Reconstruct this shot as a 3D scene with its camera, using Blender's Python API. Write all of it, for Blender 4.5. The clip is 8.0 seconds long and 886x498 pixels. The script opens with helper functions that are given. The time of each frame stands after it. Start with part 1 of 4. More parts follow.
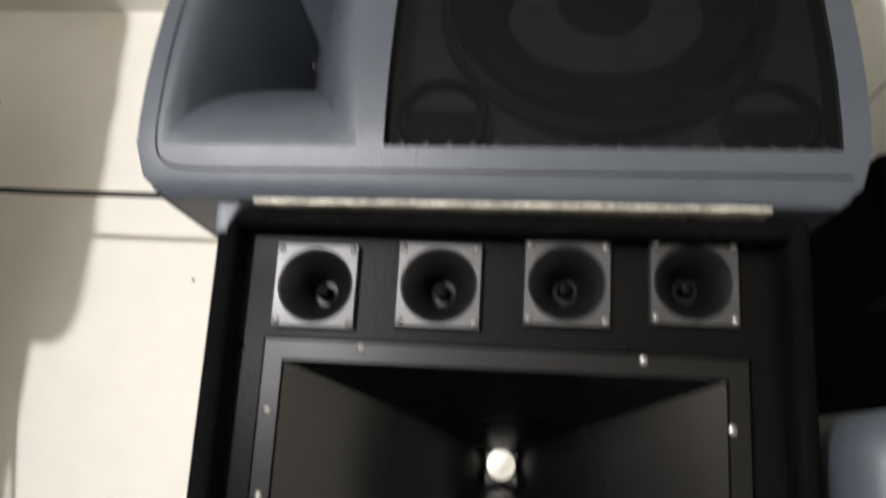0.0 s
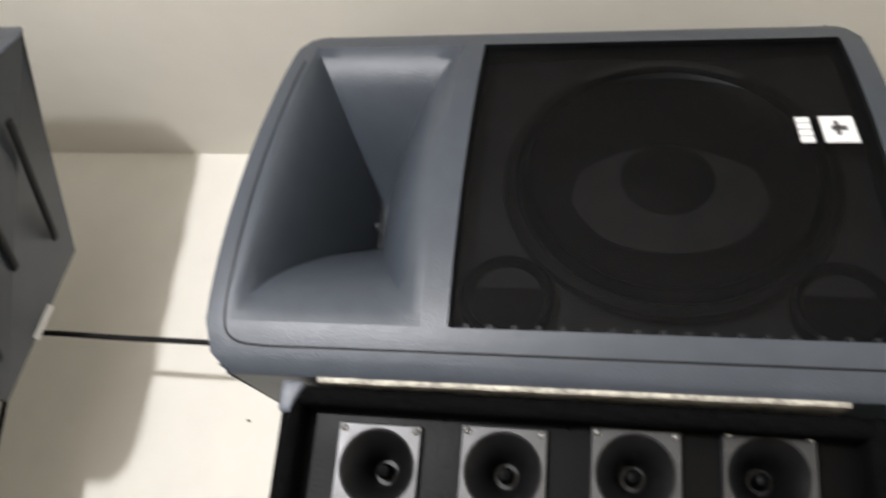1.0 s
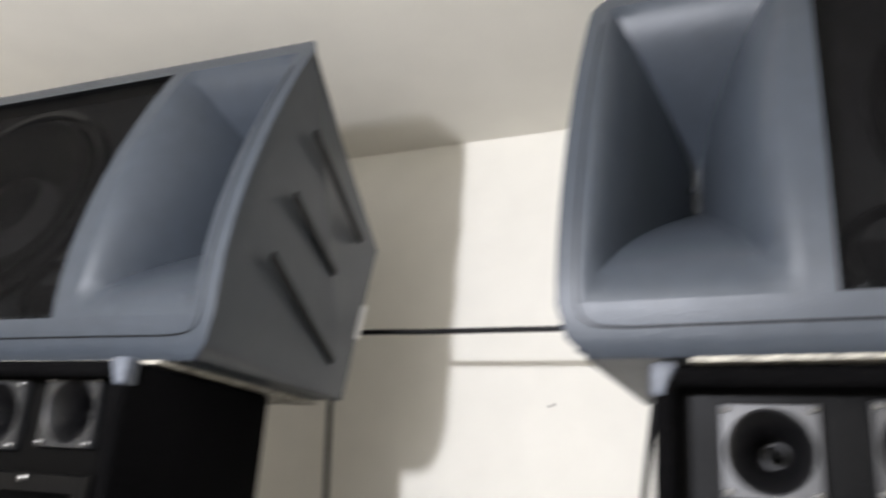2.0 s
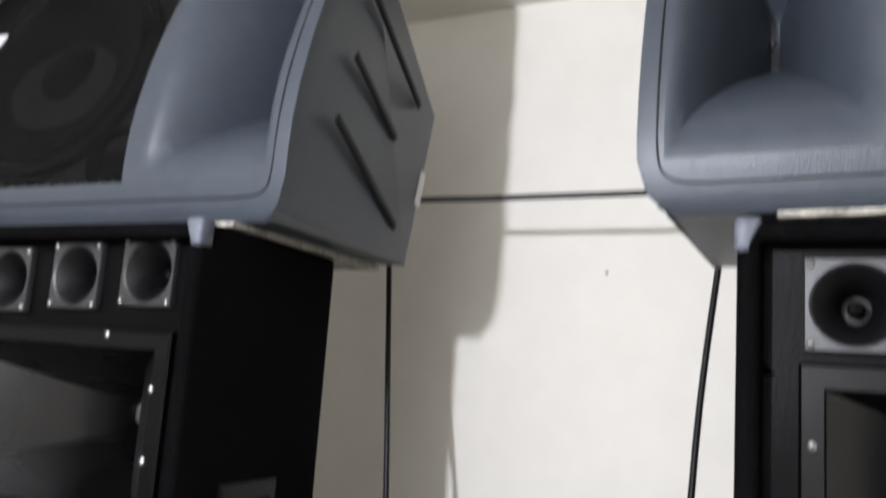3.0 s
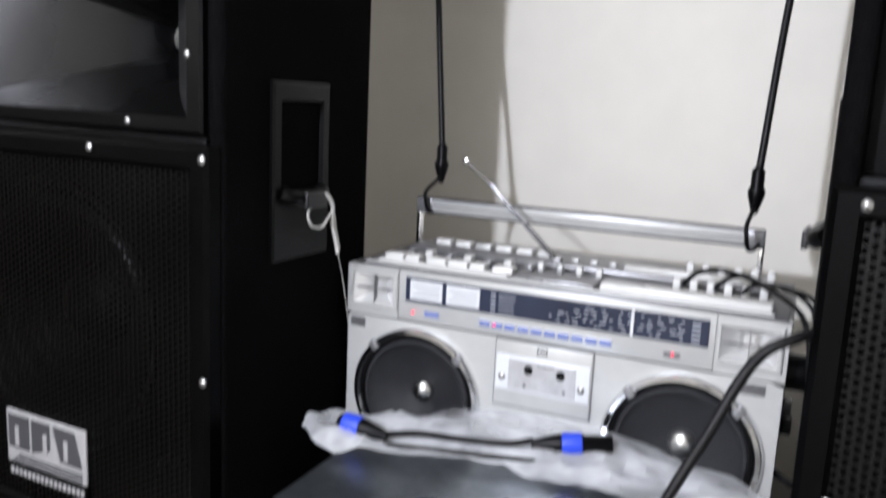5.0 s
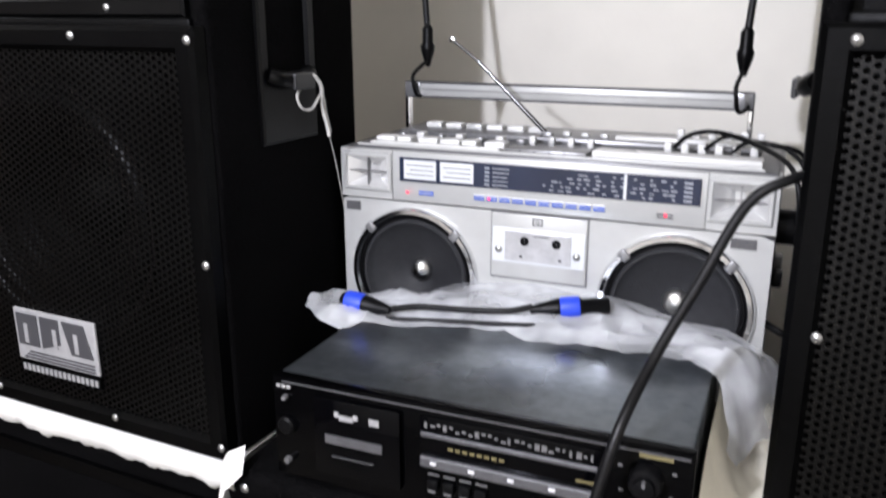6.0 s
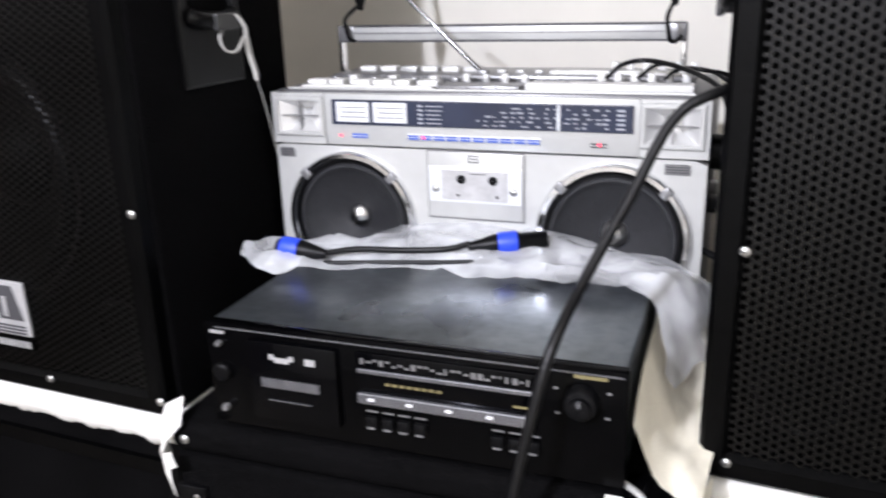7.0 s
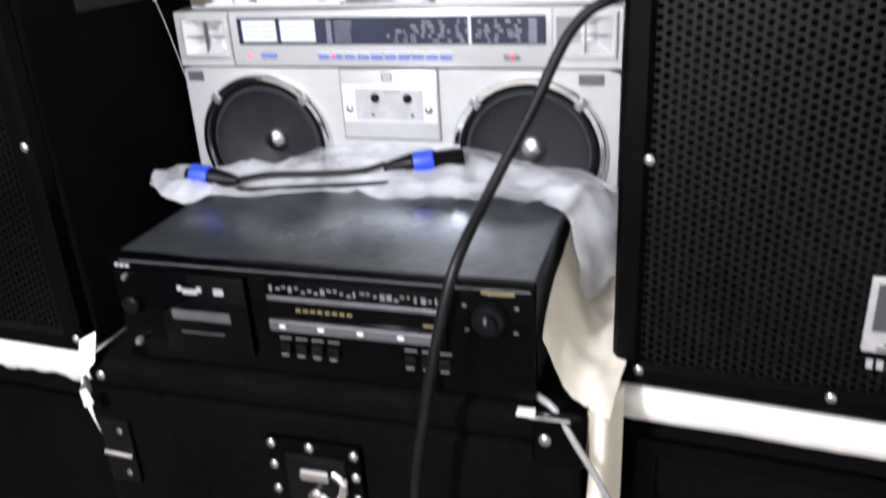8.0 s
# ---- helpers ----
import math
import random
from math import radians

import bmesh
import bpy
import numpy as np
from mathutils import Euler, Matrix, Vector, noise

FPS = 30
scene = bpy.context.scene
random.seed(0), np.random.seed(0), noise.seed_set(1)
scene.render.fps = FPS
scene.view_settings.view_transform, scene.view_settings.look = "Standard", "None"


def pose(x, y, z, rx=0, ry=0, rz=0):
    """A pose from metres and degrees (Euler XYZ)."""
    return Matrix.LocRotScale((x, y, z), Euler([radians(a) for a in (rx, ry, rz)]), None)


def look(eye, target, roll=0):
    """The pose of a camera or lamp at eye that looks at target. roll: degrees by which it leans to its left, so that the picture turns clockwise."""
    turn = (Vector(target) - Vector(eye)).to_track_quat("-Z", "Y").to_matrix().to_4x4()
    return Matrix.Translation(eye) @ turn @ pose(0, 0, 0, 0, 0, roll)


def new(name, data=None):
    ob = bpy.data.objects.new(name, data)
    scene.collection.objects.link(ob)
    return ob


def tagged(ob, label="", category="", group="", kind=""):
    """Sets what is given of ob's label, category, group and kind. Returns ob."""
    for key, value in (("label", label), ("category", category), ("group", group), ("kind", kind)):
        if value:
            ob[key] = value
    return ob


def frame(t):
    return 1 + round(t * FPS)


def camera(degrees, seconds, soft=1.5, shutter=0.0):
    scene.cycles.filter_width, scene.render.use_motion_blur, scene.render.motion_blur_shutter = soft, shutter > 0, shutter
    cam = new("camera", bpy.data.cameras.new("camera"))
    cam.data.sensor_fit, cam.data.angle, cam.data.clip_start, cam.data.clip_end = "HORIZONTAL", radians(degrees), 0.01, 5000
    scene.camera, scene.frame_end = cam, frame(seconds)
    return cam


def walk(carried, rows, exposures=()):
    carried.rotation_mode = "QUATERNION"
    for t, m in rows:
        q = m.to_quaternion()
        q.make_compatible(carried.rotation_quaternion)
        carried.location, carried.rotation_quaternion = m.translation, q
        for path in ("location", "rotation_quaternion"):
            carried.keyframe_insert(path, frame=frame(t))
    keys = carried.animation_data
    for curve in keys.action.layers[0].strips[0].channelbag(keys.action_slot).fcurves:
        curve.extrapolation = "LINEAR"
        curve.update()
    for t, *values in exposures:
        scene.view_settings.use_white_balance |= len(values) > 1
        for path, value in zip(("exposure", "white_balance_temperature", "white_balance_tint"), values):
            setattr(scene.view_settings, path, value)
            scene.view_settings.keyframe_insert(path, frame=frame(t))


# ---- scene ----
cam = camera(57.1, 8.0, soft=2.0, shutter=0.9)
PATH = [
    (0, (0.248, 0.148, 1.547), (0.038, 2.083, 2.007), 3.3),
    (0.5, (0.249, 0.127, 1.606), (-0.014, 2.02, 2.199), 4.8),
    (1, (0.229, 0.124, 1.627), (-0.107, 1.972, 2.315), 5.2),
    (1.5, (0.188, 0.135, 1.644), (-0.335, 1.937, 2.336), 5.9),
    (2, (0.078, 0.138, 1.632), (-0.757, 1.854, 2.231), 4.0),
    (2.2, (0.052, 0.126, 1.629), (-0.831, 1.83, 2.191), 3.7),
    (3.3, (0.024, 0.133, 1.584), (-0.894, 1.901, 1.764), 3.7),
    (3.5, (0.017, 0.14, 1.563), (-0.908, 1.911, 1.649), 3.3),
    (4, (-0.001, 0.166, 1.512), (-0.909, 1.944, 1.395), 3.7),
    (4.5, (-0.015, 0.176, 1.478), (-0.946, 1.935, 1.276), 2.9),
    (5, (-0.032, 0.189, 1.441), (-0.977, 1.916, 1.089), 2.7),
    (6.5, (-0.019, 0.163, 1.379), (-0.881, 1.864, 0.776), -1.4),
    (7, (0.0, 0.186, 1.357), (-0.807, 1.904, 0.729), -1.8),
    (7.5, (0.03, 0.219, 1.351), (-0.714, 1.949, 0.675), -2.3),
    (8, (0.042, 0.217, 1.347), (-0.658, 1.908, 0.539), -3.3),
]
walk(cam, [(t, look(eye, target, roll)) for t, eye, target, roll in PATH],
     [(0.0, 0.1, 6750, 16), (1.2, 0.1, 6600, 16), (2.0, 0.05, 6350, 17), (3.3, -0.1, 6150, 18), (5.2, -0.15, 6050, 19), (6.5, 0.1, 6150, 21), (7.5, 0.22, 6100, 21), (8.0, 0.15, 6100, 21)])

# ---- light: one bare bulb high behind the camera ----
world = bpy.data.worlds.new("room_world")
world.use_nodes = True
world.node_tree.nodes["Background"].inputs["Color"].default_value = (0.9, 0.95, 1.0, 1)
world.node_tree.nodes["Background"].inputs["Strength"].default_value = 0.0
scene.world = world
bulb_data = bpy.data.lights.new("room_bulb", "POINT")
bulb_data.energy, bulb_data.shadow_soft_size, bulb_data.color = 124, 0.03, (0.93, 0.97, 1.0)
bulb = new("room_bulb", bulb_data)
bulb.location = (-0.49, -0.58, 1.945)


# ---- materials ----
def mat(name, color, rough=0.5, metal=0.0, vary=0.15, scale=30.0, bump=0.1, bump_scale=250.0, big=4.0, spec=0.5, coat=0.0):
    m = bpy.data.materials.new(name)
    m.use_nodes = True
    nt = m.node_tree
    p = nt.nodes["Principled BSDF"]
    tc = nt.nodes.new("ShaderNodeTexCoord")
    n1, n2, n3 = (nt.nodes.new("ShaderNodeTexNoise") for _ in range(3))
    for n, s, d in ((n1, scale, 5), (n2, big, 3), (n3, bump_scale, 2)):
        n.inputs["Scale"].default_value, n.inputs["Detail"].default_value = s, d
        nt.links.new(tc.outputs["Object"], n.inputs["Vector"])
    add = nt.nodes.new("ShaderNodeMath")
    add.operation = "ADD"
    nt.links.new(n1.outputs["Fac"], add.inputs[0])
    nt.links.new(n2.outputs["Fac"], add.inputs[1])
    ramp = nt.nodes.new("ShaderNodeMapRange")
    ramp.inputs["From Min"].default_value, ramp.inputs["From Max"].default_value = 0.7, 1.3
    ramp.inputs["To Min"].default_value, ramp.inputs["To Max"].default_value = 1 - vary, 1 + vary
    nt.links.new(add.outputs[0], ramp.inputs["Value"])
    mul = nt.nodes.new("ShaderNodeVectorMath")
    mul.operation = "SCALE"
    mul.inputs[0].default_value = color
    nt.links.new(ramp.outputs[0], mul.inputs["Scale"])
    nt.links.new(mul.outputs[0], p.inputs["Base Color"])
    rr = nt.nodes.new("ShaderNodeMapRange")
    rr.inputs["From Min"].default_value, rr.inputs["From Max"].default_value = 0.3, 0.7
    rr.inputs["To Min"].default_value, rr.inputs["To Max"].default_value = max(0.02, rough * 0.8), min(1, rough * 1.2)
    nt.links.new(n2.outputs["Fac"], rr.inputs["Value"])
    nt.links.new(rr.outputs[0], p.inputs["Roughness"])
    p.inputs["Metallic"].default_value = metal
    p.inputs["Specular IOR Level"].default_value = spec
    p.inputs["Coat Weight"].default_value = coat
    if bump:
        b = nt.nodes.new("ShaderNodeBump")
        b.inputs["Strength"].default_value, b.inputs["Distance"].default_value = bump, 0.002
        nt.links.new(n3.outputs["Fac"], b.inputs["Height"])
        nt.links.new(b.outputs[0], p.inputs["Normal"])
    return m


def see_through(m, low, high, scale):
    """Lets a share of the light pass straight through the material, uneven by a noise."""
    nt = m.node_tree
    out, p = nt.nodes["Material Output"], nt.nodes["Principled BSDF"]
    tr, mix = nt.nodes.new("ShaderNodeBsdfTransparent"), nt.nodes.new("ShaderNodeMixShader")
    n, r = nt.nodes.new("ShaderNodeTexNoise"), nt.nodes.new("ShaderNodeMapRange")
    tc = nt.nodes.new("ShaderNodeTexCoord")
    nt.links.new(tc.outputs["Object"], n.inputs["Vector"])
    n.inputs["Scale"].default_value = scale
    r.inputs["From Min"].default_value, r.inputs["From Max"].default_value = 0.35, 0.65
    r.inputs["To Min"].default_value, r.inputs["To Max"].default_value = low, high
    nt.links.new(n.outputs["Fac"], r.inputs["Value"])
    nt.links.new(r.outputs[0], mix.inputs[0])
    nt.links.new(tr.outputs[0], mix.inputs[1])
    nt.links.new(p.outputs[0], mix.inputs[2])
    nt.links.new(mix.outputs[0], out.inputs["Surface"])
    return m


def glowing(name, color, strength):
    m = bpy.data.materials.new(name)
    m.use_nodes = True
    p = m.node_tree.nodes["Principled BSDF"]
    p.inputs["Base Color"].default_value = (*color, 1)
    p.inputs["Emission Color"].default_value = (*color, 1)
    p.inputs["Emission Strength"].default_value = strength
    return m


WALL = mat("wall_paint", (0.87, 0.84, 0.76), 0.75, vary=0.03, scale=14, big=1.5, bump=0.12, bump_scale=90)
CEIL = mat("ceiling_paint", (0.86, 0.83, 0.75), 0.85, vary=0.03, scale=10, big=1.2, bump=0.1, bump_scale=70)
FLOOR = mat("dark_floor_tile", (0.20, 0.18, 0.15), 0.6, vary=0.2, scale=8, big=1.5, bump=0.05)
# for an added panel out of view, dark to dim reflections
PANEL = mat("unseen_dark_panel", (0.055, 0.040, 0.030), 0.55, vary=0.3, scale=12, big=2, bump=0.2)
NAIL = mat("rusty_nail", (0.10, 0.08, 0.07), 0.5, 0.6, vary=0.3)
CARPET = mat("black_carpet", (0.0030, 0.0029, 0.0031), 0.95, vary=0.5, scale=160, big=6, bump=0.9, bump_scale=420, spec=0.02)
BAFFLE = mat("black_baffle", (0.0010, 0.0010, 0.0011), 0.40, vary=0.35, scale=60, bump=0.15, bump_scale=300, spec=0.07)
GRILLE = mat("powder_coated_steel", (0.0008, 0.0008, 0.0008), 0.34, 0.0, vary=0.3, scale=40, bump=0.1, spec=0.28)
CONE = mat("black_paper_cone", (0.0012, 0.0012, 0.0013), 0.5, vary=0.3, scale=40, bump=0.3, bump_scale=160, spec=0.08)
RUBBER = mat("black_rubber", (0.002, 0.002, 0.0024), 0.38, vary=0.2, bump=0.1, spec=0.14)
CABLE = mat("black_cable_sheath", (0.004, 0.004, 0.0045), 0.45, vary=0.2, bump=0.15, spec=0.25)
HORN = mat("satin_horn_plastic", (0.0010, 0.0010, 0.0011), 0.36, vary=0.2, scale=25, bump=0.05, spec=0.2)
HORNIN = mat("satin_horn_flare", (0.0014, 0.0014, 0.0015), 0.28, 0.0, vary=0.2, scale=25, bump=0.05, spec=0.5)
TWEET = mat("grey_tweeter_plastic", (0.016, 0.0165, 0.018), 0.38, 0.0, vary=0.3, scale=60, big=12, bump=0.05, spec=0.6)
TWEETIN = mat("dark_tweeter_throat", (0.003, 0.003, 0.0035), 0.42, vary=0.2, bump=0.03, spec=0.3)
SCREW = mat("zinc_screw", (0.42, 0.42, 0.41), 0.34, 0.9, vary=0.2, scale=200, bump=0)
STEEL = mat("worn_steel", (0.55, 0.55, 0.54), 0.25, 1.0, vary=0.3, scale=60, bump=0.1)
CHROME = mat("chrome", (0.78, 0.78, 0.79), 0.12, 1.0, vary=0.08, scale=30, bump=0)
ANTENNA = mat("dark_chrome", (0.13, 0.13, 0.135), 0.16, 1.0, vary=0.15, scale=30, bump=0)
GREY = mat("grey_moulded_plastic", (0.045, 0.054, 0.067), 0.37, vary=0.10, scale=35, big=3, bump=0.25, bump_scale=500, spec=0.36)
# darker copy of GREY: shade of grooves and recess put into the colour
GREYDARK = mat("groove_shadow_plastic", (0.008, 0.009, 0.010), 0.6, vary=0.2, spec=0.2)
CLOTHBLACK = see_through(mat("black_grille_cloth", (0.0035, 0.0033, 0.0035), 0.6, vary=0.3, scale=200, bump=0.5, bump_scale=900, spec=0.08), 0.58, 0.68, 30)
MONBAFFLE = mat("monitor_baffle", (0.022, 0.022, 0.023), 0.6, vary=0.2, scale=40, spec=0.2)
WHITE = mat("white_print", (0.75, 0.75, 0.75), 0.5, vary=0.06, bump=0)
PLATE = mat("brushed_badge", (0.52, 0.52, 0.53), 0.4, 0.5, vary=0.15, scale=90)
PAD = mat("grey_corner_plastic", (0.085, 0.095, 0.115), 0.5, vary=0.4, scale=90, bump=0.3, bump_scale=120)
PLY = mat("raw_plywood", (0.36, 0.34, 0.29), 0.8, vary=0.6, scale=140, big=40, bump=0.5, bump_scale=160)
CLOTH = mat("white_cotton_cloth", (0.80, 0.79, 0.75), 0.9, vary=0.05, scale=50, big=8, bump=0.35, bump_scale=700)
CREAM = mat("cream_cloth", (0.78, 0.74, 0.62), 0.85, vary=0.07, scale=30, big=6, bump=0.3, bump_scale=500)
SILVER = mat("silver_painted_plastic", (0.49, 0.495, 0.485), 0.36, 0.25, vary=0.04, scale=60, big=6, bump=0.04, bump_scale=600)
FLARE = mat("bright_horn_plastic", (0.74, 0.74, 0.73), 0.25, 0.45, vary=0.04, scale=60, bump=0)
SILVERDK = mat("dark_silver_trim", (0.22, 0.22, 0.225), 0.35, 0.5, vary=0.12, scale=50, bump=0.04)
TOPGREY = mat("control_panel_grey", (0.13, 0.13, 0.135), 0.4, 0.3, vary=0.15, scale=50, bump=0.05)
KEYWHITE = mat("ivory_key_plastic", (0.68, 0.68, 0.66), 0.3, vary=0.05, scale=40, bump=0)
DIAL = mat("dial_glass", (0.016, 0.022, 0.045), 0.16, vary=0.2, scale=20, bump=0)
METER = mat("meter_face", (0.62, 0.64, 0.66), 0.35, vary=0.06, bump=0)
BLUE = mat("blue_print", (0.03, 0.09, 0.42), 0.5, vary=0.1, bump=0)
BLUERING = mat("blue_connector_ring", (0.02, 0.06, 0.60), 0.4, vary=0.1, bump=0.05)
DARKPRINT = mat("dark_print", (0.05, 0.05, 0.055), 0.5, vary=0.1, bump=0)
SPKCLOTH = mat("grey_speaker_cone", (0.022, 0.0225, 0.025), 0.5, vary=0.2, scale=90, bump=0.5, bump_scale=500, spec=0.25)
DECKTOP = mat("deck_painted_steel", (0.19, 0.21, 0.23), 0.30, 0.9, vary=0.25, scale=60, big=5, bump=0.03, bump_scale=700, spec=1.0)
DECKFACE = mat("deck_gloss_face", (0.0010, 0.0010, 0.0012), 0.14, vary=0.25, scale=30, bump=0.02, spec=0.06)
SMOKE = mat("smoked_window", (0.0010, 0.0010, 0.0014), 0.08, vary=0.1, bump=0, spec=0.10)
STRIP = mat("brushed_grey_strip", (0.20, 0.205, 0.225), 0.2, 0.75, vary=0.15, scale=70, bump=0.03)
YELLOW = mat("gold_print", (0.16, 0.135, 0.06), 0.5, vary=0.1, bump=0)
FILM = see_through(mat("plastic_film", (0.86, 0.88, 0.91), 0.2, vary=0.04, scale=20, bump=1.0, bump_scale=48), 0.24, 0.56, 16)
DIALPRINT = mat("pale_dial_print", (0.30, 0.32, 0.36), 0.5, vary=0.2, bump=0)
STRING = mat("white_string", (0.50, 0.49, 0.46), 0.8, vary=0.1, scale=200, bump=0.4, bump_scale=900)
GREYCABLE = mat("grey_cable_sheath", (0.30, 0.30, 0.29), 0.4, vary=0.15, bump=0.1)
RED = glowing("red_led", (1.0, 0.05, 0.10), 1.6)
WHITEBOX = mat("white_enamel", (0.80, 0.79, 0.74), 0.4, vary=0.04, bump=0.05)


# ---- mesh helpers ----
def part(name, bm, material, parent=None, label="", smooth=None):
    """Links a bmesh as one mesh object under a thing or a part."""
    bmesh.ops.recalc_face_normals(bm, faces=bm.faces[:])
    me = bpy.data.meshes.new(name)
    bm.to_mesh(me)
    bm.free()
    me.materials.append(material)
    if smooth is not None:
        me.shade_smooth()
        me.set_sharp_from_angle(angle=radians(smooth))
    ob = new(name, me)
    ob.parent = parent
    return tagged(ob, label=label) if label else ob


def thing(name, label, category, m=None, group="", kind=""):
    ob = new(name)
    ob.empty_display_size = 0.05
    if m is not None:
        ob.matrix_world = m
    return tagged(ob, label, category, group, kind)


def add_box(bm, x0, x1, y0, y1, z0, z1, bev=0.0, seg=2):
    r = bmesh.ops.create_cube(bm, size=1)
    vs = r["verts"]
    for v in vs:
        v.co = Vector(((x0 + x1) / 2 + v.co.x * (x1 - x0), (y0 + y1) / 2 + v.co.y * (y1 - y0), (z0 + z1) / 2 + v.co.z * (z1 - z0)))
    if bev:
        es = list({e for v in vs for e in v.link_edges})
        bmesh.ops.bevel(bm, geom=es, offset=bev, segments=seg, profile=0.5, affect="EDGES", clamp_overlap=True)
    return bm


def boxed(x0, x1, y0, y1, z0, z1, bev=0.0, seg=2):
    return add_box(bmesh.new(), x0, x1, y0, y1, z0, z1, bev, seg)


def lathe(bm, prof, c, seg=28, turn=None, cap=False):
    """Turns a profile of (radius, depth) round the y axis at c; depth runs along +y. turn: a matrix applied first."""
    turn = turn or Matrix.Identity(3)
    rings = []
    for r, d in prof:
        rings.append([bm.verts.new(Vector(c) + turn @ Vector((r * math.cos(a), d, r * math.sin(a)))) for a in (2 * math.pi * k / seg for k in range(seg))])
    for a, b in zip(rings, rings[1:]):
        for k in range(seg):
            bm.faces.new((a[k], a[(k + 1) % seg], b[(k + 1) % seg], b[k]))
    if cap:
        bm.faces.new(rings[-1])
        bm.faces.new(rings[0])
    return bm


def smooth_path(pts, steps=8):
    """Catmull-Rom through the given points."""
    p = [Vector(q) for q in pts]
    p = [2 * p[0] - p[1]] + p + [2 * p[-1] - p[-2]]
    out = []
    for i in range(1, len(p) - 2):
        for k in range(steps):
            t = k / steps
            out.append(0.5 * (2 * p[i] + (p[i + 1] - p[i - 1]) * t + (2 * p[i - 1] - 5 * p[i] + 4 * p[i + 1] - p[i + 2]) * t * t + (3 * p[i] - p[i - 1] - 3 * p[i + 1] + p[i + 2]) * t ** 3))
    return out + [p[-2]]


def tube(bm, pts, r, seg=8, steps=8, flat=1.0, straight=False):
    path = [Vector(q) for q in pts] if straight else smooth_path(pts, steps)
    side, rings = None, []
    for i, q in enumerate(path):
        way = (path[min(i + 1, len(path) - 1)] - path[max(i - 1, 0)]).normalized()
        if side is None:
            side = way.cross(Vector((0.13, 0.97, 0.2))).normalized()
        side = (side - way * side.dot(way)).normalized()
        up = way.cross(side)
        rings.append([bm.verts.new(q + r * (math.cos(a) * side + flat * math.sin(a) * up)) for a in (2 * math.pi * k / seg for k in range(seg))])
    for a, b in zip(rings, rings[1:]):
        for k in range(seg):
            bm.faces.new((a[k], a[(k + 1) % seg], b[(k + 1) % seg], b[k]))
    bm.faces.new(rings[0])
    bm.faces.new(rings[-1])
    return bm


def loft(bm, rings, close=False):
    """Joins rings of points of one length, each a closed loop."""
    vs = [[bm.verts.new(q) for q in r] for r in rings]
    n = len(rings[0])
    for a, b in zip(vs, vs[1:]):
        for k in range(n):
            bm.faces.new((a[k], a[(k + 1) % n], b[(k + 1) % n], b[k]))
    if close:
        bm.faces.new(vs[-1])
    return vs


def sheet(bm, rows):
    """A grid of points as faces."""
    vs = [[bm.verts.new(q) for q in r] for r in rows]
    for a, b in zip(vs, vs[1:]):
        for k in range(len(a) - 1):
            bm.faces.new((a[k], a[k + 1], b[k + 1], b[k]))
    return vs


def screw(parent, x, y, z, r=0.005, axis="y"):
    bm = bmesh.new()
    lathe(bm, [(r, 0), (r, -0.0015), (r * 0.7, -0.003), (0.0008, -0.0036)], (0, 0, 0), 10)
    if axis == "x":
        bmesh.ops.rotate(bm, cent=(0, 0, 0), matrix=Matrix.Rotation(radians(90), 3, "Z"), verts=bm.verts[:])
    bmesh.ops.translate(bm, vec=(x, y, z), verts=bm.verts[:])
    return part("screw", bm, SCREW, parent, smooth=40)


# ---- the room ----
def room():
    def slab(name, *b, m=WALL):
        tagged(part(name, boxed(*b), m), kind="structure")
    slab("wall_north", -2.3, 1.9, 1.69, 1.81, 0, 2.426)
    slab("wall_south", -2.3, 1.9, -1.92, -1.8, 0, 2.426)
    slab("wall_west", -2.3, -2.18, -1.8, 1.69, 0, 2.426)
    # added, never in view: keeps the inward-turned tower's reflections dark
    slab("dark_reflection_panel", -2.18, -2.16, -1.8, 1.69, 0, 1.72, m=PANEL)
    slab("wall_east", 1.78, 1.9, -1.8, 1.69, 0, 2.426)
    slab("ceiling", -2.3, 1.9, -1.92, 1.81, 2.426, 2.54, m=CEIL)
    slab("floor", -2.3, 1.9, -1.92, 1.81, -0.12, 0, m=FLOOR)


room()


# ---- loudspeaker towers ----
def perforated(x0, x1, z0, z1, y, pitch=0.0090, hole=0.0030, thick=0.0012):
    """A steel sheet with staggered round holes, each a real opening with a wall."""
    verts, faces = [], []
    col = pitch * math.sqrt(3) / 2
    nx, nz = int((x1 - x0) / col), int((z1 - z0) / pitch)
    rad = pitch / math.sqrt(3)
    for i in range(nx):
        for j in range(nz):
            cx = x0 + (i + 0.5) * (x1 - x0) / nx
            cz = z0 + (j + 0.5 + (0.5 if i % 2 else 0)) * (z1 - z0) / (nz + 0.5)
            b = len(verts)
            for rr, yy in ((rad, y), (hole, y), (hole, y + thick)):
                for k in range(12):
                    a = k * math.pi / 6
                    q = rr * (math.cos(math.pi / 6) if rr == rad and k % 2 else 1.0)
                    verts.append((cx + q * math.cos(a), yy, cz + q * math.sin(a)))
            for o in (0, 12):
                for k in range(12):
                    faces.append((b + o + k, b + o + (k + 1) % 12, b + o + 12 + (k + 1) % 12, b + o + 12 + k))
    me = bpy.data.meshes.new("grille_mesh")
    me.from_pydata(verts, [], faces)
    me.materials.append(GRILLE)
    return me


TW, TD, TH = 0.300, 0.297, 0.902  # half width, depth and height of a tower
grille_me = perforated(-0.272, 0.272, 0.03, 0.489, -0.014)


TWEETERS = ((-0.197, 0.824), (-0.066, 0.829), (0.066, 0.836), (0.193, 0.842))


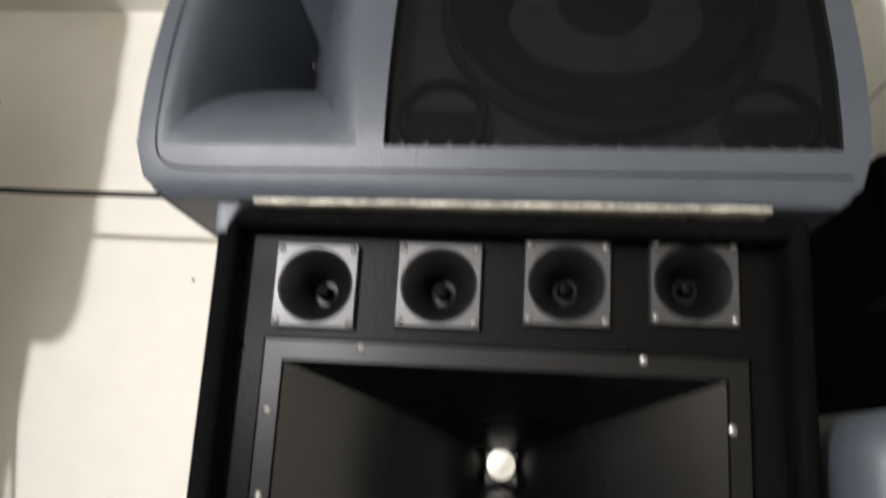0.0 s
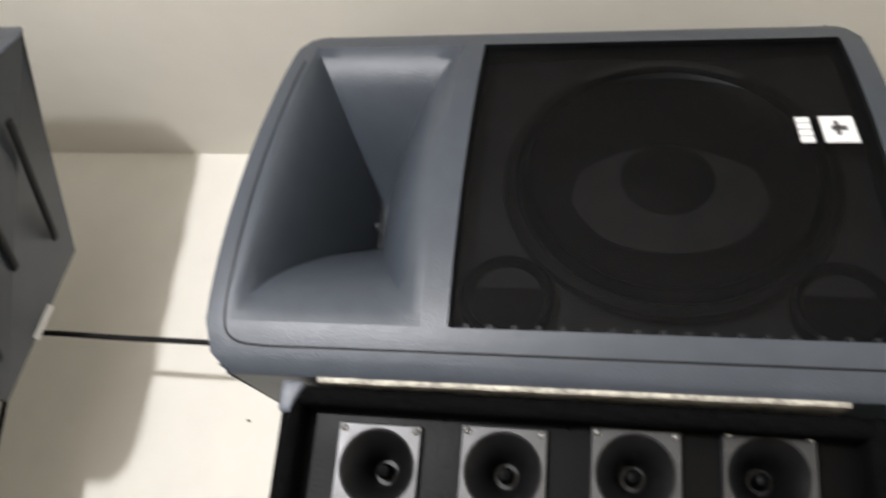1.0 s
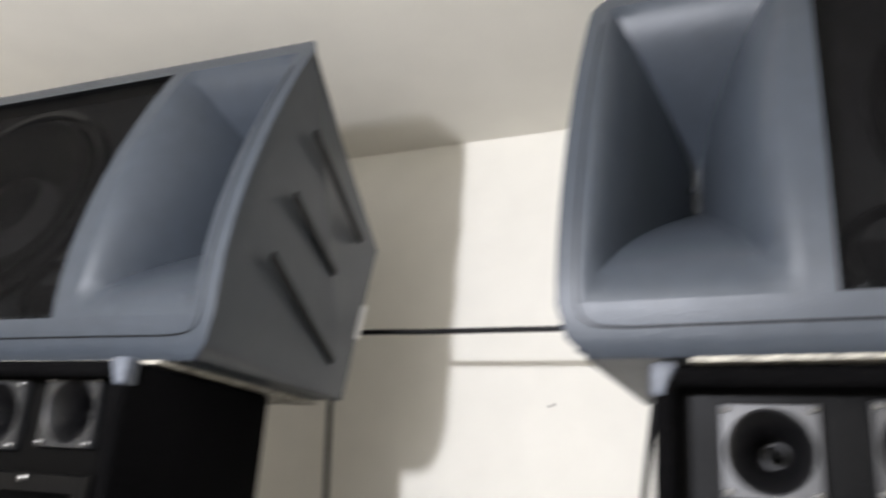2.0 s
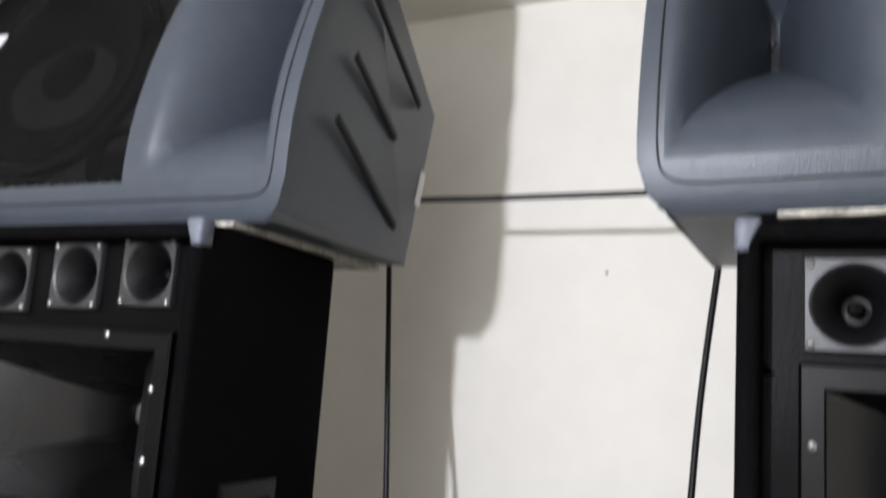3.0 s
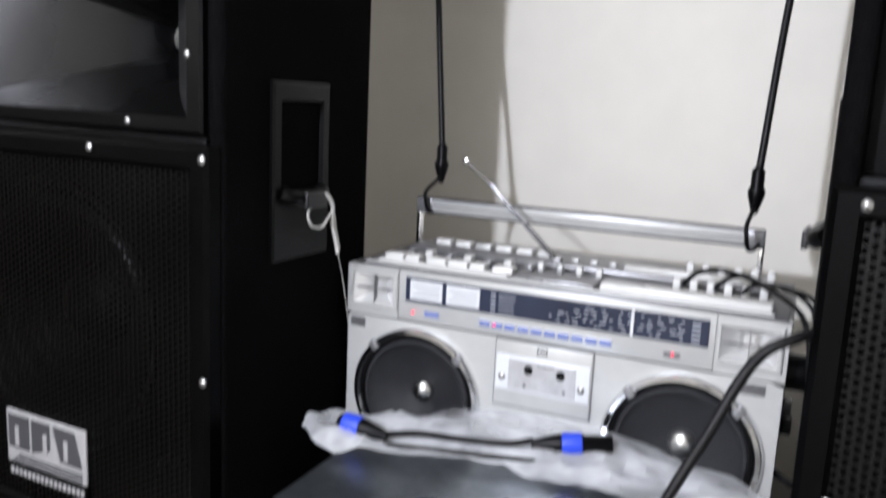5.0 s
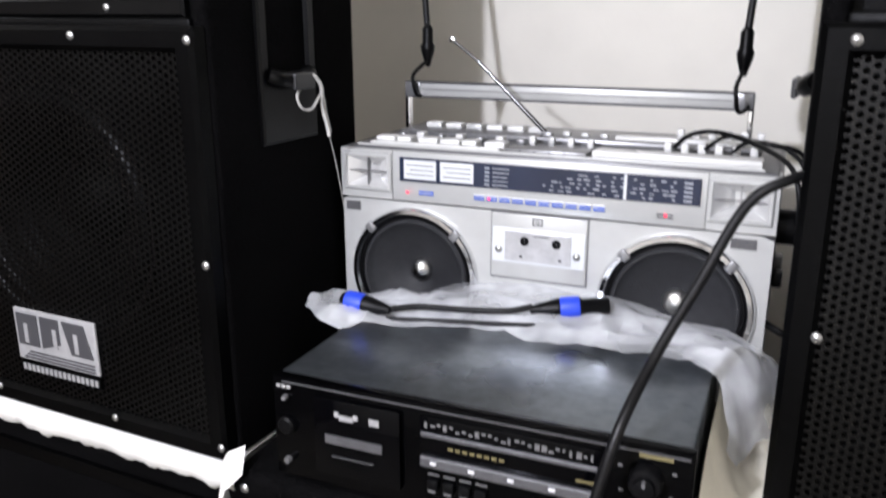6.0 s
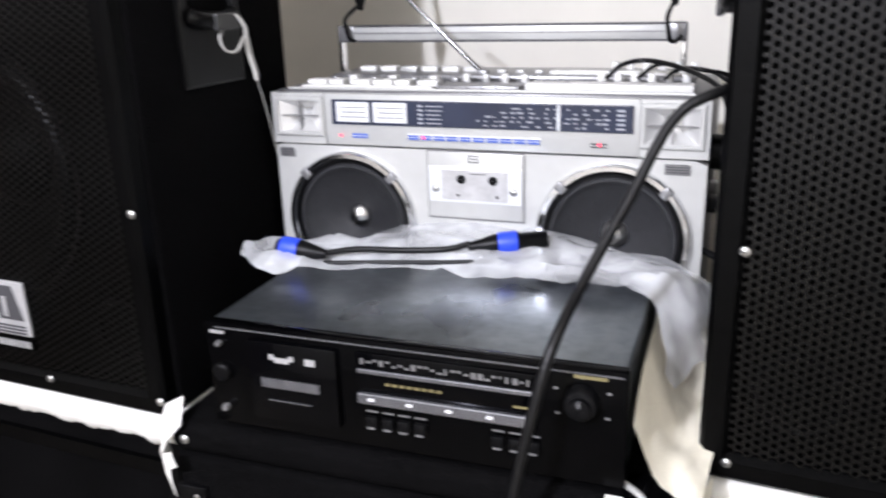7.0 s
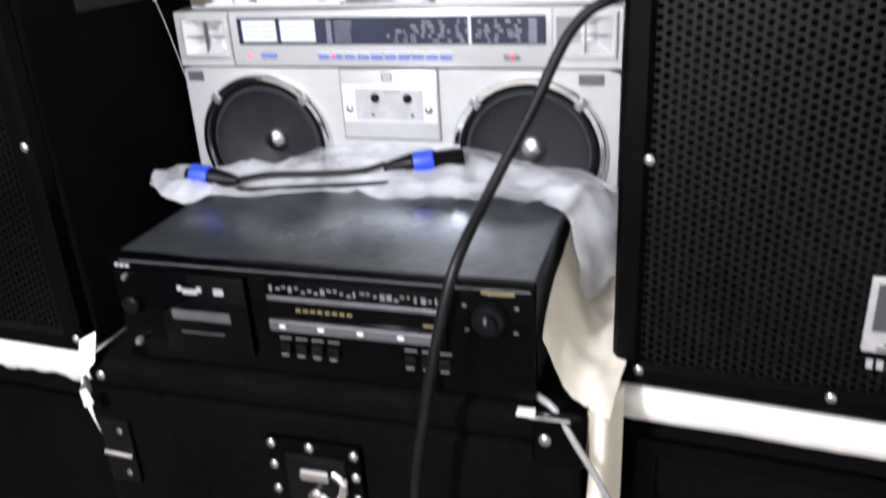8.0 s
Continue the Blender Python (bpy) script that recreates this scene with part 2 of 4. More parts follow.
def tower(label, m, bx, guard, shift):
    """shift: how far the grille's screws sit towards +x."""
    t = thing("loudspeaker_tower", label, "loudspeaker", m, "loudspeaker towers")
    for sx in (-1, 1):
        part("side_panel", boxed(min(sx * TW, sx * (TW - 0.022)), max(sx * TW, sx * (TW - 0.022)), 0, TD, 0, TH, 0.010, 3), CARPET, t, "black carpet-covered side panel", 40)
    part("top_panel", boxed(-TW + 0.006, TW - 0.006, 0.001, TD - 0.003, TH - 0.022, TH - 0.0015, 0.008, 3), CARPET, t, smooth=40)
    part("bottom_panel", boxed(-TW + 0.006, TW - 0.006, 0.001, TD - 0.003, 0.0015, 0.022, 0.008, 3), CARPET, t, smooth=40)
    part("back_panel", boxed(-TW + 0.024, TW - 0.024, TD - 0.02, TD - 0.001, 0.024, TH - 0.024), CARPET, t)
    # upper baffle with the horn's opening left free, and the woofer's baffle
    bm = bmesh.new()
    edges = (-0.28, -0.1315, 0.0, 0.1295, 0.28)
    for (cx, cz), x0, x1 in zip(TWEETERS, edges, edges[1:]):
        ring, outer = [], []
        for k in range(32):
            c, q = math.cos(2 * math.pi * k / 32), math.sin(2 * math.pi * k / 32)
            f = min((x1 - cx if c > 0 else cx - x0) / max(abs(c), 1e-6), (0.8905 - cz if q > 0 else cz - 0.755) / max(abs(q), 1e-6))
            outer.append((cx + c * f, 0.038, cz + q * f))
            ring.append((cx + c * 0.0405, 0.038, cz + q * 0.0405))
        loft(bm, [outer, ring])
        part("tweeter_baffle", bm, BAFFLE, t)
        bm = bmesh.new()
    for b in ((-0.28, 0.28, 0.49, 0.535), (-0.28, -0.228, 0.535, 0.755), (0.228, 0.28, 0.535, 0.755)):
        part("horn_baffle", boxed(b[0], b[1], 0.038, 0.056, b[2], b[3]), BAFFLE, t)
    bm.free()
    bm = bmesh.new()
    add_box(bm, -0.28, 0.28, -0.002, 0.045, 0.506, 0.5225, 0.005)
    part("divider", bm, BAFFLE, t, smooth=30)
    # a board for the woofer: a ring plate round its opening
    bm = bmesh.new()
    seg = 48
    ring = [(0.183 * math.cos(2 * math.pi * k / seg), 0.275 + 0.183 * math.sin(2 * math.pi * k / seg)) for k in range(seg)]
    outer = []
    for x, z in ring:
        dx, dz = x / 0.183, (z - 0.275) / 0.183
        s = min(0.278 / max(abs(dx), 1e-6), (0.231 if dz > 0 else 0.258) / max(abs(dz), 1e-6))
        outer.append((dx * s, 0.275 + dz * s))
    loft(bm, [[(x, 0.022, z) for x, z in outer], [(x, 0.022, z) for x, z in ring], [(x, 0.05, z) for x, z in ring]])
    part("woofer_baffle", bm, BAFFLE, t, smooth=30)
    # tweeters
    for cx, cz in TWEETERS:
        bm = bmesh.new()
        n, h = 32, 0.0445
        sq, ci = [], []
        for k in range(n):
            a = 2 * math.pi * k / n
            c, s = math.cos(a), math.sin(a)
            q = h / max(abs(c), abs(s))
            sq.append((cx + c * q, cz + s * q))
            ci.append((cx + c * 0.0405, cz + s * 0.0405))
        loft(bm, [[(x, 0.038, z) for x, z in sq], [(x, 0.0315, z) for x, z in sq], [(cx + (x - cx) * 0.97, 0.029, cz + (z - cz) * 0.97) for x, z in sq],
                  [(x, 0.029, z) for x, z in ci], [(cx + (x - cx) * 0.94, 0.031, cz + (z - cz) * 0.94) for x, z in ci]])
        tw = part("tweeter", bm, TWEET, t, "small square grey plastic horn tweeter", 35)
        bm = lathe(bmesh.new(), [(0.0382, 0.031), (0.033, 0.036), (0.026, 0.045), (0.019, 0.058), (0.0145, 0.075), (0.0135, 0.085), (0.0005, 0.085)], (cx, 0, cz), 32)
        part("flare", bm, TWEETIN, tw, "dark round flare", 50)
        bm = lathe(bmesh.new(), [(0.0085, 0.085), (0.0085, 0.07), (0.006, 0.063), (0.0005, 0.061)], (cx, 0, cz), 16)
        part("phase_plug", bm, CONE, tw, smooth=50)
        for sx in (-1, 1):
            for sz in (-1, 1):
                screw(tw, cx + sx * 0.0385, 0.029, cz + sz * 0.0385, 0.0038)
    # midrange horn: moulded frame and a four-sided flare down to the throat
    bm = bmesh.new()
    def rect(hx, z0, z1, y, n=10):
        p = [(-hx + 2 * hx * k / n, z0) for k in range(n)] + [(hx, z0 + (z1 - z0) * k / n) for k in range(n)]
        p += [(hx - 2 * hx * k / n, z1) for k in range(n)] + [(-hx, z1 - (z1 - z0) * k / n) for k in range(n)]
        return [Vector((x, y, z)) for x, z in p]
    loft(bm, [rect(0.246, 0.523, 0.768, 0.040), rect(0.246, 0.523, 0.768, 0.030), rect(0.243, 0.526, 0.765, 0.027), rect(0.224, 0.541, 0.745, 0.027), rect(0.222, 0.543, 0.743, 0.030)])
    hf = part("horn_frame", bm, HORN, t, "satin dark grey moulded horn frame", 30)
    bm = bmesh.new()
    rings = []
    for k in range(15):
        s = 1 - k / 14
        d = 0.030 + 0.235 * (1 - s) ** 1.05
        hx = 0.020 + 0.202 * s ** 1.35
        hz = 0.018 + 0.082 * s ** 1.2
        rings.append(rect(hx, 0.643 - hz, 0.643 + hz, d))
    loft(bm, rings, close=True)
    part("horn_flare", bm, HORNIN, hf, "wide rectangular horn flare", 40)
    bm = lathe(bmesh.new(), [(0.0205, 0.262), (0.0205, 0.254), (0.018, 0.251), (0.0005, 0.250)], (0, 0, 0.647), 24)
    part("throat_plate", bm, STEEL, hf, "round bright metal throat plate", 40)
    for x, z in ((-0.234, 0.608), (-0.234, 0.692), (0.226, 0.612), (0.226, 0.697), (-0.142, 0.760), (0.142, 0.760), (-0.135, 0.5335), (0.131, 0.5335)):
        screw(hf, x, 0.027, z, 0.0045)
    # woofer
    bm = lathe(bmesh.new(), [(0.183, 0.024), (0.180, 0.018), (0.172, 0.020), (0.166, 0.030)], (0, 0, 0.275), 48)
    w = part("woofer", bm, RUBBER, t, "black fifteen-inch woofer behind the grille", 50)
    bm = lathe(bmesh.new(), [(0.166, 0.030), (0.160, 0.020), (0.150, 0.018), (0.142, 0.026)], (0, 0, 0.275), 48)
    part("surround", bm, RUBBER, w, smooth=60)
    bm = lathe(bmesh.new(), [(0.142, 0.026), (0.10, 0.06), (0.062, 0.088)], (0, 0, 0.275), 48)
    part("cone", bm, CONE, w, smooth=60)
    bm = lathe(bmesh.new(), [(0.062, 0.088), (0.05, 0.070), (0.03, 0.058), (0.0005, 0.053)], (0, 0, 0.275), 32)
    part("dust_cap", bm, CONE, w, smooth=60)
    for sx in (-1, 1):
        bm = lathe(bmesh.new(), [(0.044, 0.022), (0.041, 0.016), (0.037, 0.017), (0.034, 0.03), (0.034, 0.10), (0.0005, 0.10)], (sx * 0.212, 0, 0.088), 28)
        part("bass_port", bm, RUBBER, t, "round black bass port", 50)
    # grille in its frame
    bm = bmesh.new()
    def frame_ring(h, y, i):
        hx, z0, z1 = h
        return [Vector(q) for q in ((-hx + i, y, z0 + i), (hx - i, y, z0 + i), (hx - i, y, z1 - i), (-hx + i, y, z1 - i))]
    base = (0.297, 0.003, 0.514)
    loft(bm, [frame_ring(base, 0.001, 0), frame_ring(base, -0.016, 0), frame_ring(base, -0.021, 0.005), frame_ring(base, -0.021, 0.022), frame_ring(base, -0.012, 0.028)])
    gf = part("grille_frame", bm, BAFFLE, t, "black steel grille frame", 30)
    g = new("grille", grille_me)
    g.parent = t
    tagged(g, label="black perforated steel grille with six-sided holes")
    for x, z in ((-0.284, 0.024), (0.284, 0.024), (-0.284, 0.500), (0.284, 0.500), (-0.284, 0.242), (0.284, 0.254), (-0.11, 0.025), (0.11, 0.025), (-0.114, 0.503), (0.114, 0.503)):
        screw(gf, x + shift, -0.021, z, 0.005)
    # badge: a bright plate with heavy dark block shapes over stripes, and a narrow caption plate below
    def slab(bm, corners, y0, y1):
        lo = [bm.verts.new((bx + x, y0, 0.061 + z)) for x, z in corners]
        hi = [bm.verts.new((bx + x, y1, 0.061 + z)) for x, z in corners]
        n = len(corners)
        bm.faces.new(lo)
        bm.faces.new(hi[::-1])
        for k in range(n):
            bm.faces.new((lo[k], hi[k], hi[(k + 1) % n], lo[(k + 1) % n]))
    bd = part("badge", boxed(bx - 0.075, bx + 0.075, -0.020, -0.0155, 0.077, 0.150, 0.0015), PLATE, t, "silver badge plate with dark block shapes")
    for shape in ([(-0.069, 0.083), (-0.069, 0.038), (-0.030, 0.038), (-0.030, 0.083)],
                  [(-0.024, 0.083), (-0.024, 0.038), (0.010, 0.048), (0.010, 0.083)],
                  [(0.017, 0.083), (0.030, 0.038), (0.069, 0.038), (0.056, 0.083)]):
        bm = bmesh.new()
        slab(bm, shape, -0.0215, -0.0195)
        part("badge_block", bm, DARKPRINT, bd)
    for x in (-0.052, 0.002, 0.041):
        part("badge_notch", boxed(bx + x - 0.0035, bx + x + 0.0035, -0.0222, -0.0205, 0.103, 0.130), PLATE, bd)
    for k in range(3):
        part("badge_stripe", boxed(bx - 0.063 + 0.006 * k, bx + 0.069, -0.0212, -0.0195, 0.0800 + k * 0.0045, 0.0822 + k * 0.0045), DARKPRINT, bd)
    cf = part("caption_plate", boxed(bx - 0.072, bx + 0.075, -0.0195, -0.0155, 0.058, 0.0735, 0.001), BAFFLE, bd)
    for k in range(17):
        part("caption_bar", boxed(bx - 0.069 + k * 0.0084, bx - 0.0635 + k * 0.0084, -0.0207, -0.0190, 0.0612, 0.0702), PLATE, cf)
    # corner protectors and side handles
    for sx in (-1, 1):
        if sx == guard:
            bm = bmesh.new()
            add_box(bm, sx * (TW - 0.011) - 0.013, sx * (TW - 0.011) + 0.013, -0.003, 0.022, TH - 0.032, TH + 0.002, 0.005, 2)
            for v in bm.verts:
                if abs(v.co.x) < TW - 0.012 and v.co.z < TH - 0.02:
                    v.co.x = sx * (TW - 0.012)
            part("corner_protector", bm, PAD, t, "scuffed grey plastic corner protector", 50)
        x = sx * TW
        bm = bmesh.new()
        def plate(y0, y1, z0, z1, o):
            return [Vector((x + sx * o, y, z)) for y, z in ((y0, z0), (y1, z0), (y1, z1), (y0, z1))]
        loft(bm, [plate(0.080, 0.192, 0.375, 0.588, 0), plate(0.080, 0.192, 0.375, 0.588, 0.004), plate(0.083, 0.189, 0.378, 0.585, 0.006), plate(0.094, 0.178, 0.458, 0.566, 0.006),
                  plate(0.097, 0.175, 0.461, 0.563, -0.012), plate(0.100, 0.172, 0.464, 0.560, -0.016)], close=True)
        hp = part("handle_plate", bm, HORN, t, "black plastic recessed handle plate", 30)
        bm = tube(bmesh.new(), [(x + sx * 0.004, 0.097, 0.456), (x + sx * 0.012, 0.106, 0.452), (x + sx * 0.015, 0.136, 0.450), (x + sx * 0.012, 0.166, 0.452), (x + sx * 0.004, 0.175, 0.456)], 0.010, 10, 6)
        gr = part("grip", bm, HORN, hp, "dark grip bar", 60)
        part("grip_tag", boxed(min(x + sx * 0.021, x + sx * 0.027), max(x + sx * 0.021, x + sx * 0.027), 0.118, 0.160, 0.438, 0.458, 0.002), TWEET, gr)
    return t


tower_r = tower("tall black carpeted loudspeaker with four square tweeters and a perforated grille", pose(0.222, 0.945, 0.876), -0.004, -1, 0.014)
tower_l = tower("tall black carpeted loudspeaker turned inward, with a side handle", pose(-0.964, 0.830, 0.870, 0, 0, 2), 0.022, 1, 0.008)


def subwoofer(label, m, w=0.60, d=0.42, h=0.835):
    t = thing("subwoofer_cabinet", label, "subwoofer", m, "subwoofer cabinets")
    part("body", boxed(-w / 2, w / 2, 0, d, 0, h, 0.012, 3), CARPET, t, smooth=40)
    fr = bmesh.new()
    for b in ((-w / 2 + 0.02, w / 2 - 0.02, h - 0.05, h - 0.03), (-w / 2 + 0.02, w / 2 - 0.02, 0.03, 0.05), (-w / 2 + 0.02, -w / 2 + 0.04, 0.05, h - 0.05), (w / 2 - 0.04, w / 2 - 0.02, 0.05, h - 0.05)):
        add_box(fr, b[0], b[1], -0.008, 0.004, b[2], b[3])
    part("front_frame", fr, BAFFLE, t)
    return t


subwoofer("black carpeted subwoofer cabinet under the tower", pose(0.232, 0.95, 0, 0, 0, 0))
subwoofer("black carpeted subwoofer cabinet under the inward-turned tower", pose(-0.965, 0.842, 0, 0, 0, 2), h=0.818)


def cloth_pad(label, m, w, d, z0, z1, ragged, seed):
    """A folded white cloth squeezed between two cabinets, its front fold hanging a little."""
    t = thing("padding_cloth", label, "cloth", m, "padding cloths")
    bm = bmesh.new()
    n, rows = 60, []
    for i in range(n + 1):
        x = -w / 2 + w * i / n
        wob = noise.noise(Vector((x * 9, seed, 0))) * 0.004
        rag = ragged * (0.5 + noise.noise(Vector((x * 40, seed, 3)))) * 0.006 + ragged * max(0, noise.noise(Vector((x * 90, seed, 7)))) * 0.008
        rows.append([(x, d, z1), (x, 0.03, z1), (x, -0.004 + wob, z1 - 0.001), (x, -0.016 + wob, z1 - 0.006), (x, -0.021 + wob, (z0 + z1) / 2 + wob * 0.6),
                     (x, -0.017 + wob, z0 + 0.004 - rag), (x, -0.008 + wob, z0 - rag * 1.4 + wob), (x, 0.0, z0 + 0.006), (x, 0.03, z0 + 0.008), (x, d, z0 + 0.008)])
    sheet(bm, rows)
    part("fold", bm, CLOTH, t, smooth=60)
    return t


cloth_pad("white folded cloth between the tower and its subwoofer", pose(0.235, 0.945, 0), 0.63, 0.28, 0.836, 0.8755, 0.15, 2.0)
pad_l = cloth_pad("white torn cloth strip under the inward-turned tower", pose(-0.965, 0.835, 0, 0, 0, 2), 0.60, 0.28, 0.832, 0.8695, 1.0, 5.0)


def board(label, m, w, d):
    t = thing("plywood_board", label, "board", m, "plywood boards")
    bm = bmesh.new()
    n, rows = 70, []
    for i in range(n + 1):
        x = -w / 2 + w * i / n
        j = noise.noise(Vector((x * 60, 1.5, 0))) * 0.003 + noise.noise(Vector((x * 190, 4.5, 0))) * 0.0016
        rows.append([(x, d, 0.0), (x, 0.0 + j, 0.001), (x, -0.001 + j, 0.0035 + j * 0.5), (x, 0.001 + j * 0.4, 0.0062), (x, d, 0.0062), (x, d, 0.0)])
    vs = sheet(bm, rows)
    bm.faces.new(vs[0][:-1])
    bm.faces.new(vs[-1][:-1])
    part("sheet", bm, PLY, t, smooth=40)
    return t


board("thin raw plywood board with a chipped pale front edge", pose(0.222, 0.942, 1.7805, 0, -0.5, 0), 0.525, 0.30)
board("thin raw plywood board sticking out past the tower", pose(-0.962, 0.880, 1.7725, 0, 0, 2), 0.60, 0.37)


# ---- stage monitors, laid on their sides ----
MON_FRONT = ((0.0, 0.012), (0.008, 0.006), (0.020, 0.001), (0.056, -0.0035), (0.085, -0.004), (0.13, -0.001), (0.18, 0.007), (0.23, 0.019), (0.28, 0.034), (0.332, 0.053), (0.386, 0.076), (0.429, 0.096), (0.475, 0.120), (0.498, 0.134), (0.521, 0.149), (0.531, 0.157), (0.537, 0.165))
MON_BACK = ((0.43, 0.272), (0.36, 0.0))  # depth and height of the rear ridge and of the rear foot


def front_at(z):
    return float(np.interp(z, [q[0] for q in MON_FRONT], [q[1] for q in MON_FRONT]))


def monitor(label, m, sg):
    """A grey moulded speaker on its side. sg: -1 with the horn at the low-x end, 1 at the other."""
    t = thing("stage_monitor", label, "loudspeaker", m, "grey stage monitors")
    hw = 0.378
    hx0, hx1, gx0, gx1 = 0.350, 0.138, 0.109, -0.350  # horn's and grille's ends, counted towards the horn's side
    cols = [-hw, gx1, gx0, hx1, hx0, hw]
    zs = [q[0] for q in MON_FRONT]
    loop = [(front_at(z), z) for z in zs] + [(MON_BACK[0][0], MON_BACK[0][1]), (MON_BACK[1][0], MON_BACK[1][1])]
    bm = bmesh.new()
    grid = []
    for c in cols:
        row = []
        for y, z in loop:
            taper = 1 - 0.06 * max(0.0, min(1.0, (y - front_at(min(z, 0.50)) - 0.05) / 0.3)) if abs(c) == hw else 1
            near = max(0.0, 0.05 - z, z - 0.490)
            turn_in = 0.05 - math.sqrt(max(0.0, 0.05 ** 2 - min(near, 0.05) ** 2)) if abs(c) == hw and y < 0.3 else 0.0
            row.append(bm.verts.new((sg * c * taper - sg * math.copysign(min(turn_in, 0.036), c), y, z)))
        grid.append(row)
    n, hole_h, hole_g = len(loop), [], []
    for i in range(len(cols) - 1):
        for k in range(n):
            a, b, c, d = grid[i][k], grid[i][(k + 1) % n], grid[i + 1][(k + 1) % n], grid[i + 1][k]
            if k < len(zs) - 1:
                z0, z1 = zs[k], zs[k + 1]
                if i == 3 and z0 >= 0.055 and z1 <= 0.499:
                    continue
                if i == 1 and z0 >= 0.044 and z1 <= 0.499:
                    continue
            bm.faces.new((a, b, c, d))
    bm.faces.new(grid[0])
    bm.faces.new(grid[-1])
    bmesh.ops.recalc_face_normals(bm, faces=bm.faces[:])
    ends = [e for e in bm.edges if len(e.link_faces) == 2 and e.calc_face_angle(0) > radians(38)]
    bmesh.ops.bevel(bm, geom=ends, offset=0.018, segments=4, profile=0.5, affect="EDGES", clamp_overlap=True)
    part("body", bm, GREY, t, "grey moulded plastic shell", 50)
    # the horn
    mouth = []
    zz = [z for z in zs if 0.055 <= z <= 0.499]
    for k in range(6):
        mouth.append((hx1 + (hx0 - hx1) * k / 6, zz[0]))
    mouth += [(hx0, z) for z in zz[:-1]]
    for k in range(6):
        mouth.append((hx0 + (hx1 - hx0) * k / 6, zz[-1]))
    mouth += [(hx1, z) for z in zz[:0:-1]]
    tx, tz, ty = 0.272, 0.292, 0.305
    rings = []
    for k in range(19):
        s = 1 - 0.97 * (k / 18)
        e = (1 - s) / 0.97
        ring = []
        for x, z in mouth:
            y0 = front_at(z)
            rx = tx + (x - tx) * (0.02 + 0.98 * s ** 1.0)
            rz = tz + (z - tz) * (0.10 + 0.90 * s ** 0.85)
            ring.append((sg * rx, y0 + (ty - y0) * e ** 1.95 if k else y0, rz))
        rings.append(ring)
    bm = bmesh.new()
    loft(bm, rings, close=True)
    h = part("horn", bm, GREY, t, "deep four-sided moulded horn", 62)
    bm = lathe(bmesh.new(), [(0.006, 0.0), (0.005, -0.006), (0.0005, -0.009)], (sg * tx, ty - 0.03, tz - 0.012), 12)
    part("throat_pin", bm, STEEL, h, smooth=50)
    # grille, inner walls, baffle, woofer and ports
    zz = [z for z in zs if 0.044 <= z <= 0.499]
    bm = bmesh.new()
    sheet(bm, [[(sg * (gx1 + (gx0 - gx1) * k / 8), front_at(z) + 0.009, z) for k in range(9)] for z in zz])
    gr = part("grille", bm, CLOTHBLACK, t, "black fine-meshed steel grille", 60)
    # recess walls, with the shade inside painted as dark grey
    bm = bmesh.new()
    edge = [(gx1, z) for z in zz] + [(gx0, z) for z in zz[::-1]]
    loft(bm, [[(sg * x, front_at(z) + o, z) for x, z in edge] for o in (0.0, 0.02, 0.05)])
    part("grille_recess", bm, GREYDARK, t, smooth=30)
    bm = bmesh.new()
    sheet(bm, [[(sg * (gx1 + (gx0 - gx1) * k / 4), front_at(z) + 0.045, z) for k in range(5)] for z in zz])
    part("baffle", bm, MONBAFFLE, t, smooth=60)
    lean = Matrix.Rotation(radians(-14), 3, "X")
    cw = (sg * -0.125, front_at(0.262) + 0.050, 0.262)
    bm = lathe(bmesh.new(), [(0.192, -0.006), (0.190, -0.016), (0.178, -0.018), (0.172, -0.010)], cw, 48, lean)
    wf = part("woofer", bm, RUBBER, t, "large round woofer behind the grille", 50)
    bm = lathe(bmesh.new(), [(0.172, -0.010), (0.162, -0.022), (0.15, -0.012), (0.10, -0.004), (0.06, 0.0)], cw, 48, lean)
    part("cone", bm, CONE, wf, smooth=50)
    bm = lathe(bmesh.new(), [(0.06, 0.0), (0.045, -0.012), (0.02, -0.018), (0.0005, -0.019)], cw, 32, lean)
    part("dust_cap", bm, CONE, wf, smooth=60)
    for px in (0.052, -0.292):
        bm = lathe(bmesh.new(), [(0.052, 0.004), (0.052, -0.012), (0.047, -0.015), (0.044, -0.010), (0.040, 0.0), (0.0005, 0.0)], (sg * px, front_at(0.10) + 0.042, 0.100), 28, lean)
        part("bass_port", bm, CONE, t, "dark round bass port", 40)
    # clips along the grille's lower edge
    for k in range(18):
        x = gx1 + 0.012 + k * 0.0250
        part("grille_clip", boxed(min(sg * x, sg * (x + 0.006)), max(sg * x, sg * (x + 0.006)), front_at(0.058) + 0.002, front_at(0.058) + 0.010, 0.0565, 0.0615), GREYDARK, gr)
    # the moulded line round the bezel, its crease shade put in as dark colour
    bead = [(gx1 - 0.008, 0.030), (0.20, 0.030), (0.31, 0.030), (0.345, 0.037), (0.356, 0.06)] + [(0.357, z) for z in (0.12, 0.18, 0.24, 0.30, 0.36, 0.42, 0.462)]
    pts = [(sg * x, front_at(z) - 0.0002, z) for x, z in bead]
    part("moulded_line", tube(bmesh.new(), pts, 0.0014, 5, 3), GREYDARK, t, smooth=60)
    # badge: a white plate and a row of white bars, standing upright on the laid speaker
    bz = 0.318
    bm = bmesh.new()
    tilt = Matrix.Rotation(radians(-25), 3, "X")
